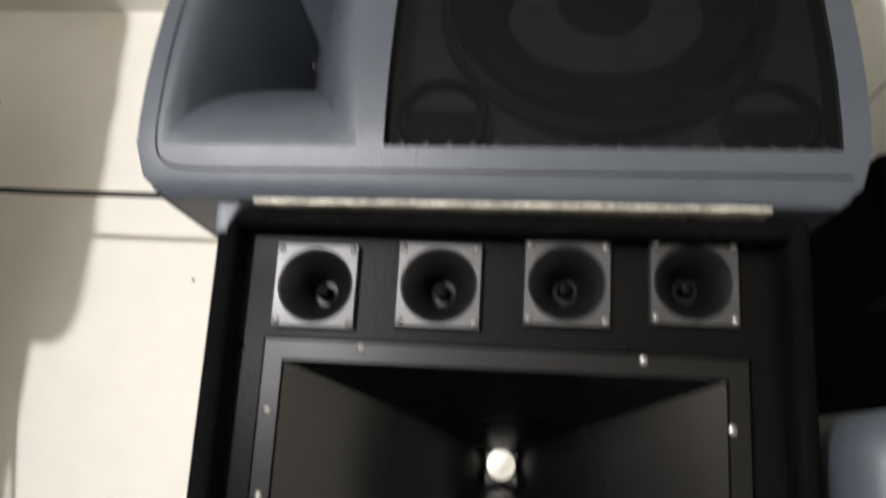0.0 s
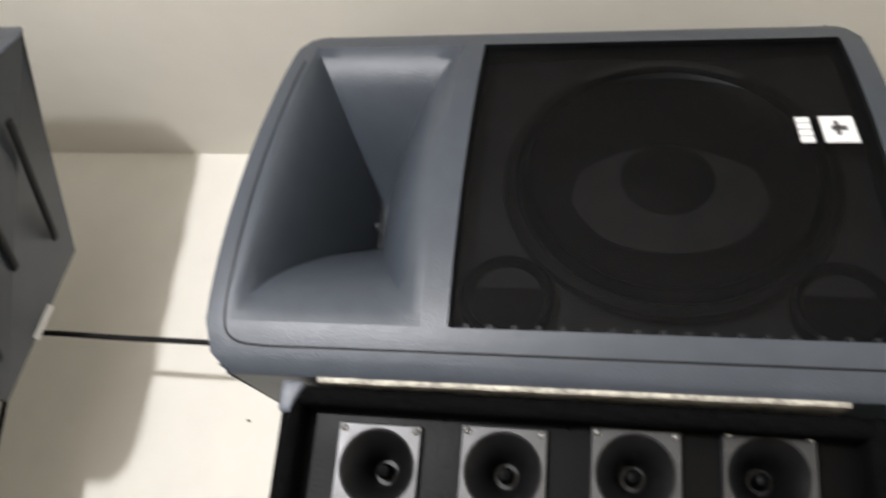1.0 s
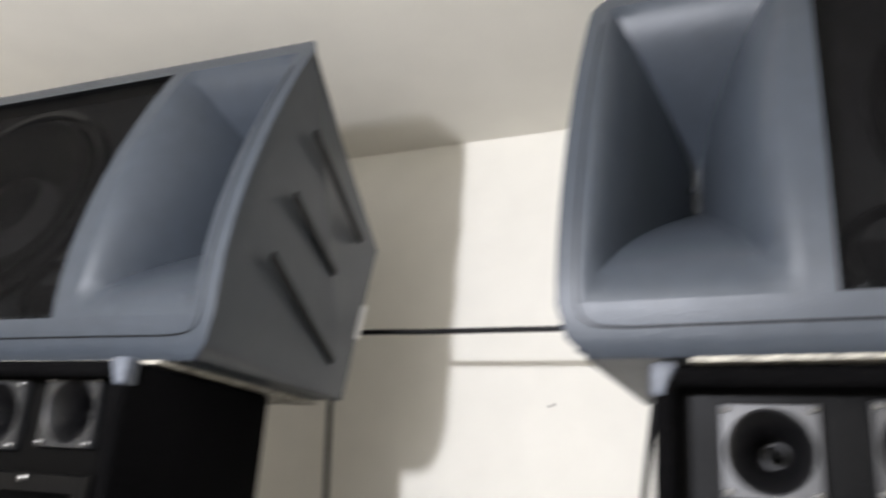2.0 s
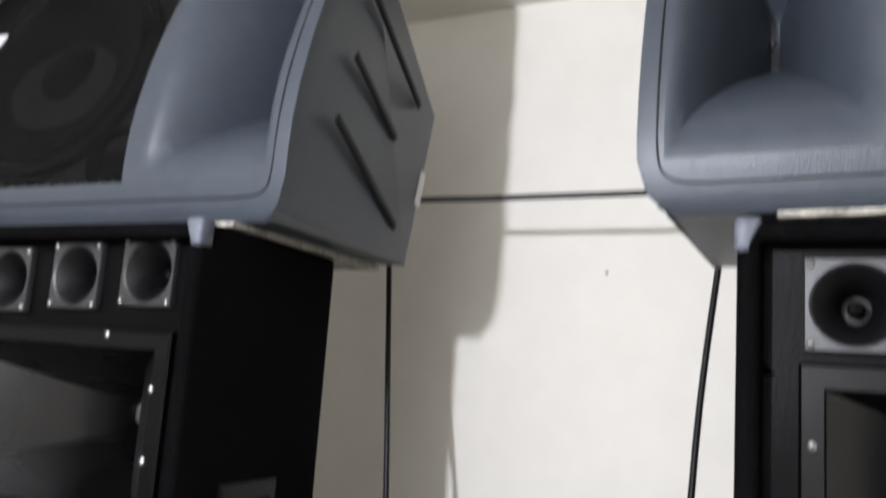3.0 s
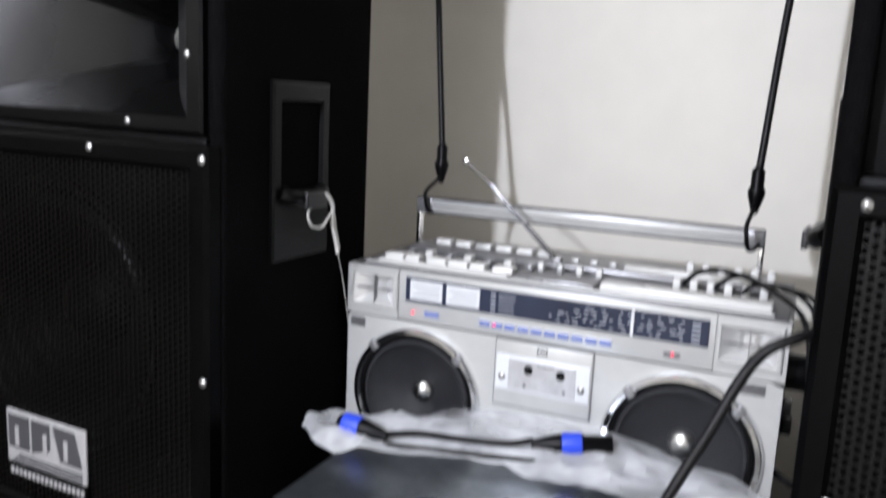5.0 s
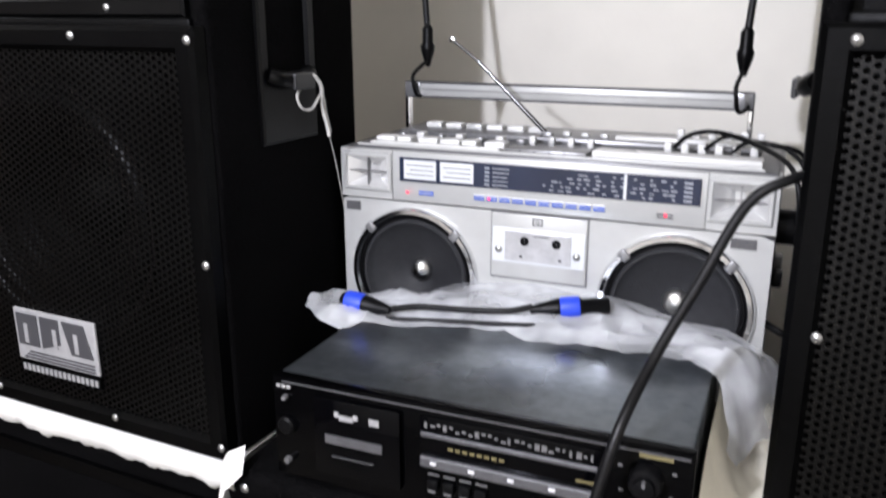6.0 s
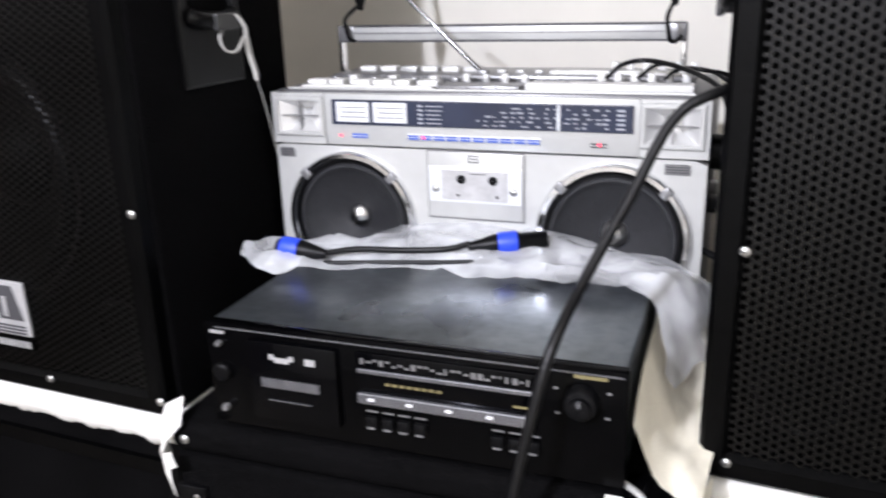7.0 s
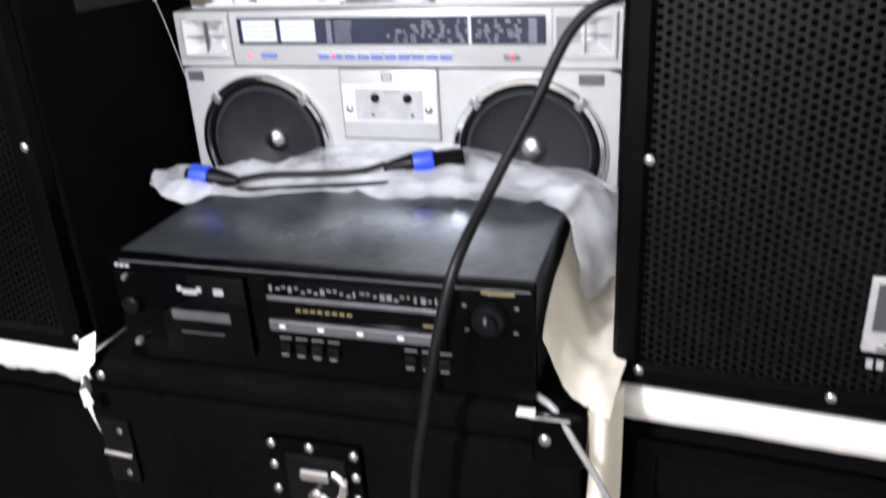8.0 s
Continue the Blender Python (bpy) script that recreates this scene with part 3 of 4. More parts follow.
    def tile(bm, x0, x1, z0, z1, o):
        add_box(bm, -1, 1, -1, 1, -1, 1)
        for v in bm.verts[-8:]:
            q = Vector(((x0 + x1) / 2 + v.co.x * (x1 - x0) / 2, o + v.co.y * 0.0012, (z0 + z1) / 2 + v.co.z * (z1 - z0) / 2))
            q = tilt @ q
            v.co = (sg * -0.300 + q.x, front_at(bz) + 0.008 + q.y, bz + q.z)
    tile(bm, -0.006, 0.030, -0.024, 0.024, -0.002)
    bd = part("badge", bm, WHITE, t, "white badge plate with a dark flash")
    bm = bmesh.new()
    tile(bm, 0.004, 0.020, -0.003, 0.003, -0.0042)
    tile(bm, 0.008, 0.012, -0.012, 0.012, -0.0042)
    part("badge_flash", bm, DARKPRINT, bd)
    bm = bmesh.new()
    for k in range(4):
        tile(bm, -0.032, -0.017, -0.024 + k * 0.0125, -0.015 + k * 0.0125, -0.002)
    part("badge_print", bm, WHITE, bd)
    # grooves on the end, dark beads painted as their shade, and the rear handle
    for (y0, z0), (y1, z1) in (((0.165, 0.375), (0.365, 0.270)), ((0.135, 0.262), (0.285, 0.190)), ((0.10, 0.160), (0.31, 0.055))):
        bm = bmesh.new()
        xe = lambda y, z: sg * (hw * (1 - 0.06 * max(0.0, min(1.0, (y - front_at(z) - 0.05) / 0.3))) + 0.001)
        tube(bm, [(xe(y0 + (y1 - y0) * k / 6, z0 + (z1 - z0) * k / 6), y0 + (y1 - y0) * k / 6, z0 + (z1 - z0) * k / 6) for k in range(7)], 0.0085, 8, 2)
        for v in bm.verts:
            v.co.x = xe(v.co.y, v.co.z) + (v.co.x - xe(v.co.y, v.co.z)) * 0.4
        part("end_groove", bm, GREYDARK, t, "slanted groove with its shade put in as dark colour", 60)
    bm = tube(bmesh.new(), [(sg * 0.29, 0.392, 0.215), (sg * 0.29, 0.425, 0.20), (sg * 0.29, 0.415, 0.145), (sg * 0.29, 0.400, 0.095), (sg * 0.29, 0.372, 0.09)], 0.011, 8, 5)
    rh = part("rear_handle", bm, GREY, t, smooth=60)
    bm = boxed(-0.0015, 0.0015, 0.0, 0.016, 0.105, 0.165)
    for v in bm.verts:
        v.co = Vector((sg * 0.3555 + v.co.x, v.co.y + 0.350 + 0.257 * v.co.z, v.co.z))
    part("paper_label", bm, WHITE, rh, "white paper label")
    return t


monitor("grey moulded stage monitor lying on its side on the tower", pose(0.203, 0.940, 1.7874, 0, -0.5, 0), -1)
monitor("grey moulded stage monitor lying on the inward-turned tower", pose(-0.966, 0.880, 1.7792, 0, 0, 2), 1)


# ---- rack case ----
RYAW = 5.2


def rack_case():
    t = thing("rack_case", "black carpeted rack case with a butterfly latch on its lid", "flight case", pose(-0.620, 0.775, 0, 0, 0, RYAW))
    part("body", boxed(0, 0.54, 0.004, 0.66, 0, 0.862, 0.010, 3), CARPET, t, smooth=40)
    part("lid", boxed(-0.002, 0.542, 0, 0.662, 0.865, 0.903, 0.014, 4), CARPET, t, "lid edge with rounded corners", 40)
    lp = part("latch", boxed(0.212, 0.318, -0.004, 0.006, 0.738, 0.836, 0.003), DECKFACE, t, "recessed black and chrome butterfly latch", 30)
    part("latch_dish", boxed(0.232, 0.300, -0.0055, -0.002, 0.752, 0.818, 0.003), RUBBER, lp)
    part("butterfly", boxed(0.250, 0.284, -0.013, -0.006, 0.792, 0.806, 0.003), CHROME, lp)
    part("hook", tube(bmesh.new(), [(0.288, -0.008, 0.803), (0.300, -0.012, 0.796), (0.296, -0.012, 0.776), (0.284, -0.010, 0.766), (0.272, -0.008, 0.772)], 0.0052, 8, 5), CHROME, lp, smooth=60)
    part("pivot", lathe(bmesh.new(), [(0.010, 0), (0.010, -0.008), (0.007, -0.010), (0.0005, -0.0105)], (0.266, -0.003, 0.770), 20), STEEL, lp, smooth=40)
    for x, z in ((0.219, 0.829), (0.219, 0.802), (0.219, 0.770), (0.262, 0.829), (0.311, 0.826), (0.311, 0.799), (0.311, 0.770), (0.311, 0.745), (0.219, 0.745)):
        screw(lp, x, -0.004, z, 0.0052)
    for x, z in ((0.020, 0.884), (0.027, 0.812), (0.027, 0.755)):
        screw(t, x, 0.001, z, 0.0055)
    hg = part("hinge", boxed(0.003, 0.040, -0.002, 0.006, 0.742, 0.825, 0.002), RUBBER, t, "black steel hinge leaf")
    part("hinge_pin", tube(bmesh.new(), [(0.004, -0.004, 0.783), (0.040, -0.004, 0.781)], 0.0035, 8, 1), STEEL, hg, smooth=60)
    cp = part("case_corner", boxed(0.492, 0.5445, -0.003, 0.05, 0.845, 0.9065, 0.008, 3), DECKFACE, t, "glossy black steel case corner", 40)
    screw(cp, 0.506, -0.003, 0.876, 0.006)
    part("paper_slip", boxed(0.480, 0.497, -0.008, 0.004, 0.9035, 0.9048), CLOTH, t, "torn slip of white paper")
    part("corner_edge", boxed(0.490, 0.530, -0.005, 0.004, 0.8985, 0.902, 0.001), STEEL, cp)
    return t


rack_case()


# ---- cassette deck ----
def cassette_deck():
    t = thing("cassette_deck", "black hi-fi cassette deck with a smoked front on the rack case", "cassette deck", pose(-0.557, 0.785, 0.903, 0, 0, RYAW))
    W, D = 0.433, 0.29
    part("cover", boxed(0.002, W - 0.002, 0.012, D, 0.012, 0.126, 0.003, 2), DECKTOP, t, "dark satin painted steel cover", 40)
    part("front_panel", boxed(0, W, 0, 0.014, 0.010, 0.1265, 0.002, 2), DECKFACE, t, "glossy black front panel", 40)
    part("top_line", boxed(0.012, W - 0.004, -0.0012, 0.002, 0.1205, 0.1222), STRIP, t)
    for x in (0.03, W - 0.03):
        for y in (0.04, D - 0.04):
            part("foot", lathe(bmesh.new(), [(0.016, 0), (0.016, 0.012)], (0, 0, 0), 16, cap=True), RUBBER, t).matrix_local = Matrix.Translation((x, y, 0.012)) @ Matrix.Rotation(radians(-90), 4, "X")
    door = part("cassette_door", boxed(0.052, 0.152, -0.006, 0.001, 0.026, 0.114, 0.003, 2), SMOKE, t, "smoked cassette door", 40)
    part("door_label", boxed(0.066, 0.132, -0.0072, -0.0055, 0.064, 0.0745), STRIP, door, "grey label strip")
    part("door_line", boxed(0.073, 0.122, -0.0072, -0.0055, 0.049, 0.0503), STRIP, door)
    bm = bmesh.new()
    for k, x in enumerate((0.078, 0.0835, 0.089, 0.0945, 0.100)):
        add_box(bm, x, x + 0.005, -0.0072, -0.0055, 0.096 - (0.003 if 0 < k < 4 else 0), 0.1015 - (0.003 if 0 < k < 4 else 0))
    add_box(bm, 0.118, 0.129, -0.0072, -0.0055, 0.094, 0.101)
    part("door_emblem", bm, PLATE, door)
    ds = part("display_window", boxed(0.172, 0.352, -0.003, 0.001, 0.058, 0.115, 0.002, 2), SMOKE, t, "smoked display window", 40)
    part("display_ridge", boxed(0.174, 0.350, -0.0055, -0.0025, 0.0935, 0.0985, 0.001), STRIP, ds, "bright metal ridge")
    part("button_bar", boxed(0.174, 0.348, -0.008, -0.0025, 0.0615, 0.0735, 0.0015), STRIP, ds, "brushed grey transport button bar")
    bm = bmesh.new()
    for k in range(4):
        add_box(bm, 0.186 + k * 0.04, 0.192 + k * 0.04, -0.0092, -0.0078, 0.0665, 0.0690)
    part("button_marks", bm, WHITE, ds)
    bm = bmesh.new()
    for k in range(8):
        add_box(bm, 0.203 + k * 0.0075, 0.208 + k * 0.0075, -0.0042, -0.0028, 0.083, 0.0855)
    part("gold_marks", bm, YELLOW, ds)
    part("gold_bar", boxed(0.330, 0.347, -0.0042, -0.0028, 0.0795, 0.0815), YELLOW, ds)
    bm = bmesh.new()
    rnd = random.Random(3)
    for k in range(26):
        x = 0.178 + k * 0.0066
        add_box(bm, x, x + rnd.uniform(0.002, 0.005), -0.0042, -0.0028, 0.103 + rnd.choice((0, 0.004)), 0.105 + rnd.choice((0, 0.004)))
    part("scale_marks", bm, SILVERDK, ds)
    for x in (0.186, 0.203, 0.220, 0.237, 0.315, 0.332, 0.349):
        b = part("push_button", boxed(x - 0.006, x + 0.006, -0.005, 0.001, 0.033, 0.046, 0.0015), RUBBER, t, smooth=40)
        part("button_edge", boxed(x - 0.004, x + 0.004, -0.0062, -0.0045, 0.0335, 0.0352), SILVERDK, b)
        part("button_caption", boxed(x - 0.006, x + 0.006, -0.0012, 0.0005, 0.050, 0.0514), SILVERDK, b)
    k = part("level_knob", lathe(bmesh.new(), [(0.0155, 0), (0.015, -0.012), (0.0135, -0.014), (0.0095, -0.0145), (0.009, -0.020), (0.0005, -0.021)], (0.393, 0, 0.095), 32), RUBBER, t, "black stepped level knob", 40)
    part("knob_mark", boxed(0.3915, 0.3945, -0.0225, -0.0195, 0.098, 0.104), STRIP, k)
    bm = bmesh.new()
    for q in range(5):
        a = radians(215 - q * 62)
        add_box(bm, 0.393 + 0.027 * math.cos(a) - 0.002, 0.393 + 0.027 * math.cos(a) + 0.002, -0.0012, 0.0005, 0.093 + 0.024 * math.sin(a) - 0.001, 0.093 + 0.024 * math.sin(a) + 0.001)
    part("knob_scale", bm, SILVERDK, t)
    part("maker_bar", boxed(0.385, 0.415, -0.0014, 0.0005, 0.1165, 0.1195), YELLOW, t)
    bm = bmesh.new()
    for q in range(3):
        add_box(bm, 0.006 + q * 0.006, 0.0105 + q * 0.006, -0.0016, 0.0005, 0.1145, 0.1178)
    part("model_bars", bm, PLATE, t)
    for z, r in ((0.104, 0.003), (0.071, 0.010), (0.030, 0.004)):
        part("side_button", lathe(bmesh.new(), [(r, 0), (r, -0.004), (r * 0.8, -0.006), (0.0005, -0.006)], (0.016, 0, z), 14), SILVERDK if r < 0.009 else RUBBER, t, smooth=40)
    return t


cassette_deck()


# ---- boombox ----
def boombox():
    t = thing("boombox", "large silver radio cassette boombox with raised handle and antenna", "boombox", pose(-0.6624, 1.0784, 0.9406, 0, 0, 4.5) @ Matrix.Scale(0.943, 4))
    W, D, H = 0.590, 0.25, 0.302
    bm = bmesh.new()
    add_box(bm, 0, W, 0.038, D, 0.0, H - 0.006, 0.006, 2)
    part("shell", bm, SILVERDK, t, "dark silver rear shell", 40)
    bm = bmesh.new()
    for cx, xa, xb in ((0.1145, 0.001, 0.2975), (0.479, 0.2975, W - 0.001)):
        outer, hole = [], []
        for k in range(64):
            c, q = math.cos(2 * math.pi * (k + 0.5) / 64), math.sin(2 * math.pi * (k + 0.5) / 64)
            f = min((xb - cx if c > 0 else cx - xa) / max(abs(c), 1e-6), (0.2265 - 0.1215 if q > 0 else 0.1195) / max(abs(q), 1e-6))
            outer.append((cx + c * f, 0.1215 + q * f))
            hole.append((cx + c * 0.0875, 0.1215 + q * 0.0875))
        loft(bm, [[(x, 0.039, z) for x, z in outer], [(x, 0.0, z) for x, z in outer], [(x, 0.0, z) for x, z in hole], [(x, 0.037, z) for x, z in hole]])
    part("lower_front", bm, SILVER, t, "silver painted front", 40)
    up = part("upper_front", boxed(0.0825, 0.5085, -0.002, 0.039, 0.229, H - 0.003, 0.002, 2), SILVER, t, "silver tuner fascia", 40)
    for xa, xb in ((0.0005, 0.082), (0.509, W - 0.0005)):
        bm = bmesh.new()
        add_box(bm, xa, xb, -0.002, 0.039, 0.229, 0.2395)
        add_box(bm, xa, xb, -0.002, 0.039, 0.2948, H - 0.003)
        add_box(bm, xa, xa + 0.0058 if xa < 0.1 else xa + 0.0005, -0.002, 0.039, 0.2395, 0.2948)
        add_box(bm, xb - 0.0006 if xa < 0.1 else xb - 0.0045, xb, -0.002, 0.039, 0.2395, 0.2948)
        part("horn_surround", bm, SILVER, up)
    for x in (0.04, 0.51):
        part("foot", boxed(x, x + 0.04, 0.03, 0.20, -0.0396, 0.001, 0.004, 2), RUBBER, t, "black rubber foot", 40)
    # square horn tweeters
    for x0 in (0.006, 0.509):
        x1, z0, z1 = x0 + 0.0755, 0.240, 0.2945
        bm = bmesh.new()
        def sq(i, y):
            return [(x0 + i, y, z0 + i), (x1 - i, y, z0 + i), (x1 - i, y, z1 - i), (x0 + i, y, z1 - i)]
        loft(bm, [sq(0, -0.002), sq(0, -0.005), sq(0.002, -0.0065), sq(0.005, -0.0065), sq(0.006, -0.004)])
        h = part("horn_tweeter", bm, SILVER, up, "square silver horn tweeter", 30)
        bm = bmesh.new()
        cx, cz = (x0 + x1) / 2, (z0 + z1) / 2
        def in_rect(s, y):
            ax, az = (x1 - x0) / 2 - 0.006, (z1 - z0) / 2 - 0.006
            ax, az = 0.008 + (ax - 0.008) * s, 0.008 + (az - 0.008) * s
            return [(cx - ax, y, cz - az), (cx + ax, y, cz - az), (cx + ax, y, cz + az), (cx - ax, y, cz + az)]
        loft(bm, [in_rect(1, -0.004), in_rect(0.6, 0.004), in_rect(0.2, 0.013), in_rect(0, 0.024)], close=True)
        part("flare", bm, FLARE, h, "bright stepped flare", 20)
        for za, zb, xa, xb in ((cz - 0.0006, cz + 0.0006, x0 + 0.006, x1 - 0.006), (z0 + 0.006, z1 - 0.006, cx - 0.0006, cx + 0.0006)):
            part("flare_rib", boxed(xa, xb, -0.003, 0.006, za, zb), SILVERDK, h)
    # the dial with meters, scales and pointer
    dial = part("dial_window", boxed(0.0945, 0.501, -0.0045, -0.001, 0.2575, 0.2915, 0.001), DIAL, up, "dark blue-black tuning dial")
    for x0, x1 in ((0.102, 0.151), (0.157, 0.206)):
        mt = part("level_meter", boxed(x0, x1, -0.0058, -0.004, 0.2615, 0.2885, 0.001), METER, dial, "pale lit level meter")
        bm = bmesh.new()
        for z, a in ((0.281, 0.1), (0.2745, 0.2), (0.268, 0.1)):
            add_box(bm, x0 + (x1 - x0) * a, x1 - (x1 - x0) * 0.08, -0.0068, -0.0055, z, z + 0.0009)
        bm2 = bm
        part("meter_lines", bm2, DARKPRINT, mt)
    rnd = random.Random(11)
    names, scales, ends = bmesh.new(), bmesh.new(), bmesh.new()
    for r in range(5):
        z = 0.2615 + r * 0.0056
        add_box(names, 0.222, 0.2285, -0.0056, -0.004, z, z + 0.0024)
        add_box(names, 0.233, 0.252 + rnd.uniform(0, 0.006), -0.0056, -0.004, z + 0.0006, z + 0.0018)
        add_box(ends, 0.481, 0.491, -0.0056, -0.004, z, z + 0.0024)
        for k in range(15):
            x = 0.300 + k * 0.0118 + rnd.uniform(-0.003, 0.003)
            if rnd.random() < 0.80 and not (k < 3 and r > k + 1):
                add_box(scales, x, x + rnd.uniform(0.003, 0.008), -0.0056, -0.004, z, z + rnd.uniform(0.0012, 0.0024))
    for nm, bm in (("band_names", names), ("scale_marks", scales), ("unit_marks", ends)):
        part(nm, bm, DIALPRINT, dial, "pale printed marks")
    part("dial_pointer", boxed(0.4080, 0.4115, -0.0066, -0.004, 0.2585, 0.2905), METER, dial)
    # row of band switches
    for k in range(10):
        x = 0.206 + k * 0.0182
        b = part("band_switch", boxed(x, x + 0.0165, -0.0042, -0.001, 0.2395, 0.2475, 0.0008), KEYWHITE, up)
        bm = bmesh.new()
        add_box(bm, x + 0.0008, x + 0.0157, -0.0052, -0.004, 0.2402, 0.2428)
        add_box(bm, x + 0.0008, x + 0.0157, -0.0052, -0.004, 0.2440, 0.2462)
        part("blue_mark", bm, BLUE, b)
    lb = part("switch_label", boxed(0.124, 0.146, -0.0035, -0.001, 0.2395, 0.2455), BLUE, up)
    part("label_line", boxed(0.124, 0.146, -0.0043, -0.0032, 0.2422, 0.2430), KEYWHITE, lb)
    rl = part("red_label", boxed(0.450, 0.470, -0.0035, -0.001, 0.2385, 0.2440), DARKPRINT, up)
    part("label_line", boxed(0.450, 0.470, -0.0043, -0.0032, 0.2410, 0.2418), KEYWHITE, rl)
    for x, z in ((0.107, 0.2425), (0.2285, 0.2435), (0.461, 0.2425)):
        part("indicator_lamp", lathe(bmesh.new(), [(0.0021, 0), (0.0019, -0.0015), (0.0005, -0.0022)], (x, -0.0045, z), 10), RED, up, "small red lamp")
    # woofers
    for cx in (0.1145, 0.479):
        cz = 0.1215
        bm = lathe(bmesh.new(), [(0.0985, 0.001), (0.0985, -0.005), (0.0955, -0.009), (0.090, -0.009), (0.0875, -0.006), (0.0865, -0.002)], (cx, 0, cz), 56)
        w = part("woofer", bm, CHROME, t, "chrome-ringed woofer", 40)
        bm = lathe(bmesh.new(), [(0.0865, -0.002), (0.0855, -0.0045), (0.0825, -0.0045), (0.0815, -0.002)], (cx, 0, cz), 56)
        part("inner_ring", bm, RUBBER, w, smooth=40)
        bm = lathe(bmesh.new(), [(0.0815, -0.002), (0.079, -0.005), (0.076, -0.005), (0.073, -0.001), (0.066, 0.004), (0.045, 0.015), (0.018, 0.026)], (cx, 0, cz), 56)
        part("cone", bm, SPKCLOTH, w, "dark grey cone", 50)
        bm = lathe(bmesh.new(), [(0.018, 0.027), (0.0175, 0.022), (0.0150, 0.017), (0.0095, 0.0135), (0.0005, 0.012)], (cx, 0, cz), 28)
        part("dome", bm, STEEL, w, "bright metal dome", 60)
        for a in (45, 135, 225, 315):
            c, s = math.cos(radians(a)), math.sin(radians(a))
            bm = boxed(-0.006, 0.006, -0.0115, -0.004, -0.0075, 0.0075, 0.002, 2)
            bmesh.ops.rotate(bm, cent=(0, 0, 0), matrix=Matrix.Rotation(radians(90 - a), 3, "Y"), verts=bm.verts[:])
            bmesh.ops.translate(bm, vec=(cx + 0.092 * c, 0, cz + 0.092 * s), verts=bm.verts[:])
            part("ring_lug", bm, SILVERDK, w, smooth=40)
    # cassette door
    door = part("cassette_door", boxed(0.2325, 0.3645, -0.004, 0.002, 0.136, 0.2255, 0.002, 2), SILVER, t, "silver cassette door", 40)
    part("door_gap", boxed(0.231, 0.366, -0.0012, 0.002, 0.1335, 0.2275), SILVERDK, door)
    part("door_window", boxed(0.2345, 0.3625, -0.0052, -0.003, 0.158, 0.2065, 0.001), METER, door, "grey window plate")
    part("door_inner", boxed(0.2525, 0.3445, -0.0062, -0.0045, 0.1615, 0.2035, 0.001), PLATE, door)
    for x in (0.2805, 0.3245):
        part("reel_hub", lathe(bmesh.new(), [(0.0062, 0.0), (0.0062, -0.0012), (0.004, -0.0014), (0.0005, -0.0008)], (x, -0.0058, 0.190), 16), RUBBER, door, smooth=40)
    for x in (0.244, 0.352):
        screw(door, x, -0.0055, 0.176, 0.005)
    bm = bmesh.new()
    for x in (0.276, 0.330):
        add_box(bm, x - 0.002, x + 0.002, -0.007, -0.0058, 0.1665, 0.170)
    add_box(bm, 0.292, 0.315, -0.007, -0.0058, 0.1975, 0.1985)
    part("tape_marks", bm, DARKPRINT, door)
    bm = bmesh.new()
    loft(bm, [[(0.2905, -0.0048, 0.2125), (0.3045, -0.0048, 0.2125), (0.3045, -0.0048, 0.2225), (0.2905, -0.0048, 0.2225)], [(0.292, -0.0048, 0.214), (0.303, -0.0048, 0.214), (0.303, -0.0048, 0.221), (0.292, -0.0048, 0.221)]])
    add_box(bm, 0.294, 0.301, -0.0052, -0.0038, 0.2168, 0.2182)
    part("door_emblem", bm, DARKPRINT, door)
    for x0, x1 in ((0.0065, 0.0295), (0.540, 0.570)):
        v = part("vent", boxed(x0, x1, -0.0008, 0.002, 0.2085, 0.2215), DARKPRINT, t)
        for k in range(4):
            part("vent_slat", boxed(x0, x1, -0.0025, 0.001, 0.2095 + k * 0.0033, 0.2109 + k * 0.0033), SILVERDK, v)
    # top: panels, keys, knobs and sliders
    top = part("top_panel", boxed(0.004, W - 0.004, 0.008, D - 0.004, H - 0.008, H, 0.003, 2), TOPGREY, t, "grey control panel", 40)
    part("top_trim", boxed(0.02, W - 0.02, 0.012, 0.020, H, H + 0.003, 0.001), SILVER, top)
    part("rear_rise", boxed(0.03, W - 0.03, 0.130, D - 0.01, H - 0.001, H + 0.008, 0.003), SILVERDK, top, smooth=40)
    part("key_rail", boxed(0.035, 0.232, 0.022, 0.036, H, H + 0.005, 0.0015), KEYWHITE, top)
    for k in range(6):
        x = 0.036 + k * 0.0335
        part("piano_key", boxed(x, x + 0.030 - (0.008 if k in (1, 4) else 0), 0.040, 0.064, H, H + 0.0105, 0.002), KEYWHITE, top, smooth=40)
    for k in range(7):
        x = 0.05 + k * 0.031
        part("lever", boxed(x, x + 0.012, 0.082, 0.100, H, H + 0.010 + 0.002 * (k % 2), 0.002), KEYWHITE if k % 2 else SILVERDK, top, smooth=40)
    for k in range(6):
        x = 0.055 + k * 0.034
        part("rear_key", boxed(x, x + 0.026, 0.175, 0.196, H + 0.006, H + 0.015, 0.002), KEYWHITE if k != 2 else SILVER, top, smooth=40)
    mid = part("centre_block", boxed(0.240, 0.352, 0.020, 0.060, H - 0.001, H + 0.007, 0.002), SILVERDK, top, smooth=40)
    for k in range(4):
        part("slot_line", boxed(0.262 + k * 0.02, 0.2632 + k * 0.02, 0.0185, 0.021, H, H + 0.006), DARKPRINT, mid)
    part("slider_rail", boxed(0.358, 0.566, 0.026, 0.060, H, H + 0.010, 0.002), KEYWHITE, top, "ivory slider panel", 40)
    part("slider_rail", boxed(0.362, 0.555, 0.150, 0.172, H + 0.006, H + 0.013, 0.002), KEYWHITE, top, smooth=40)
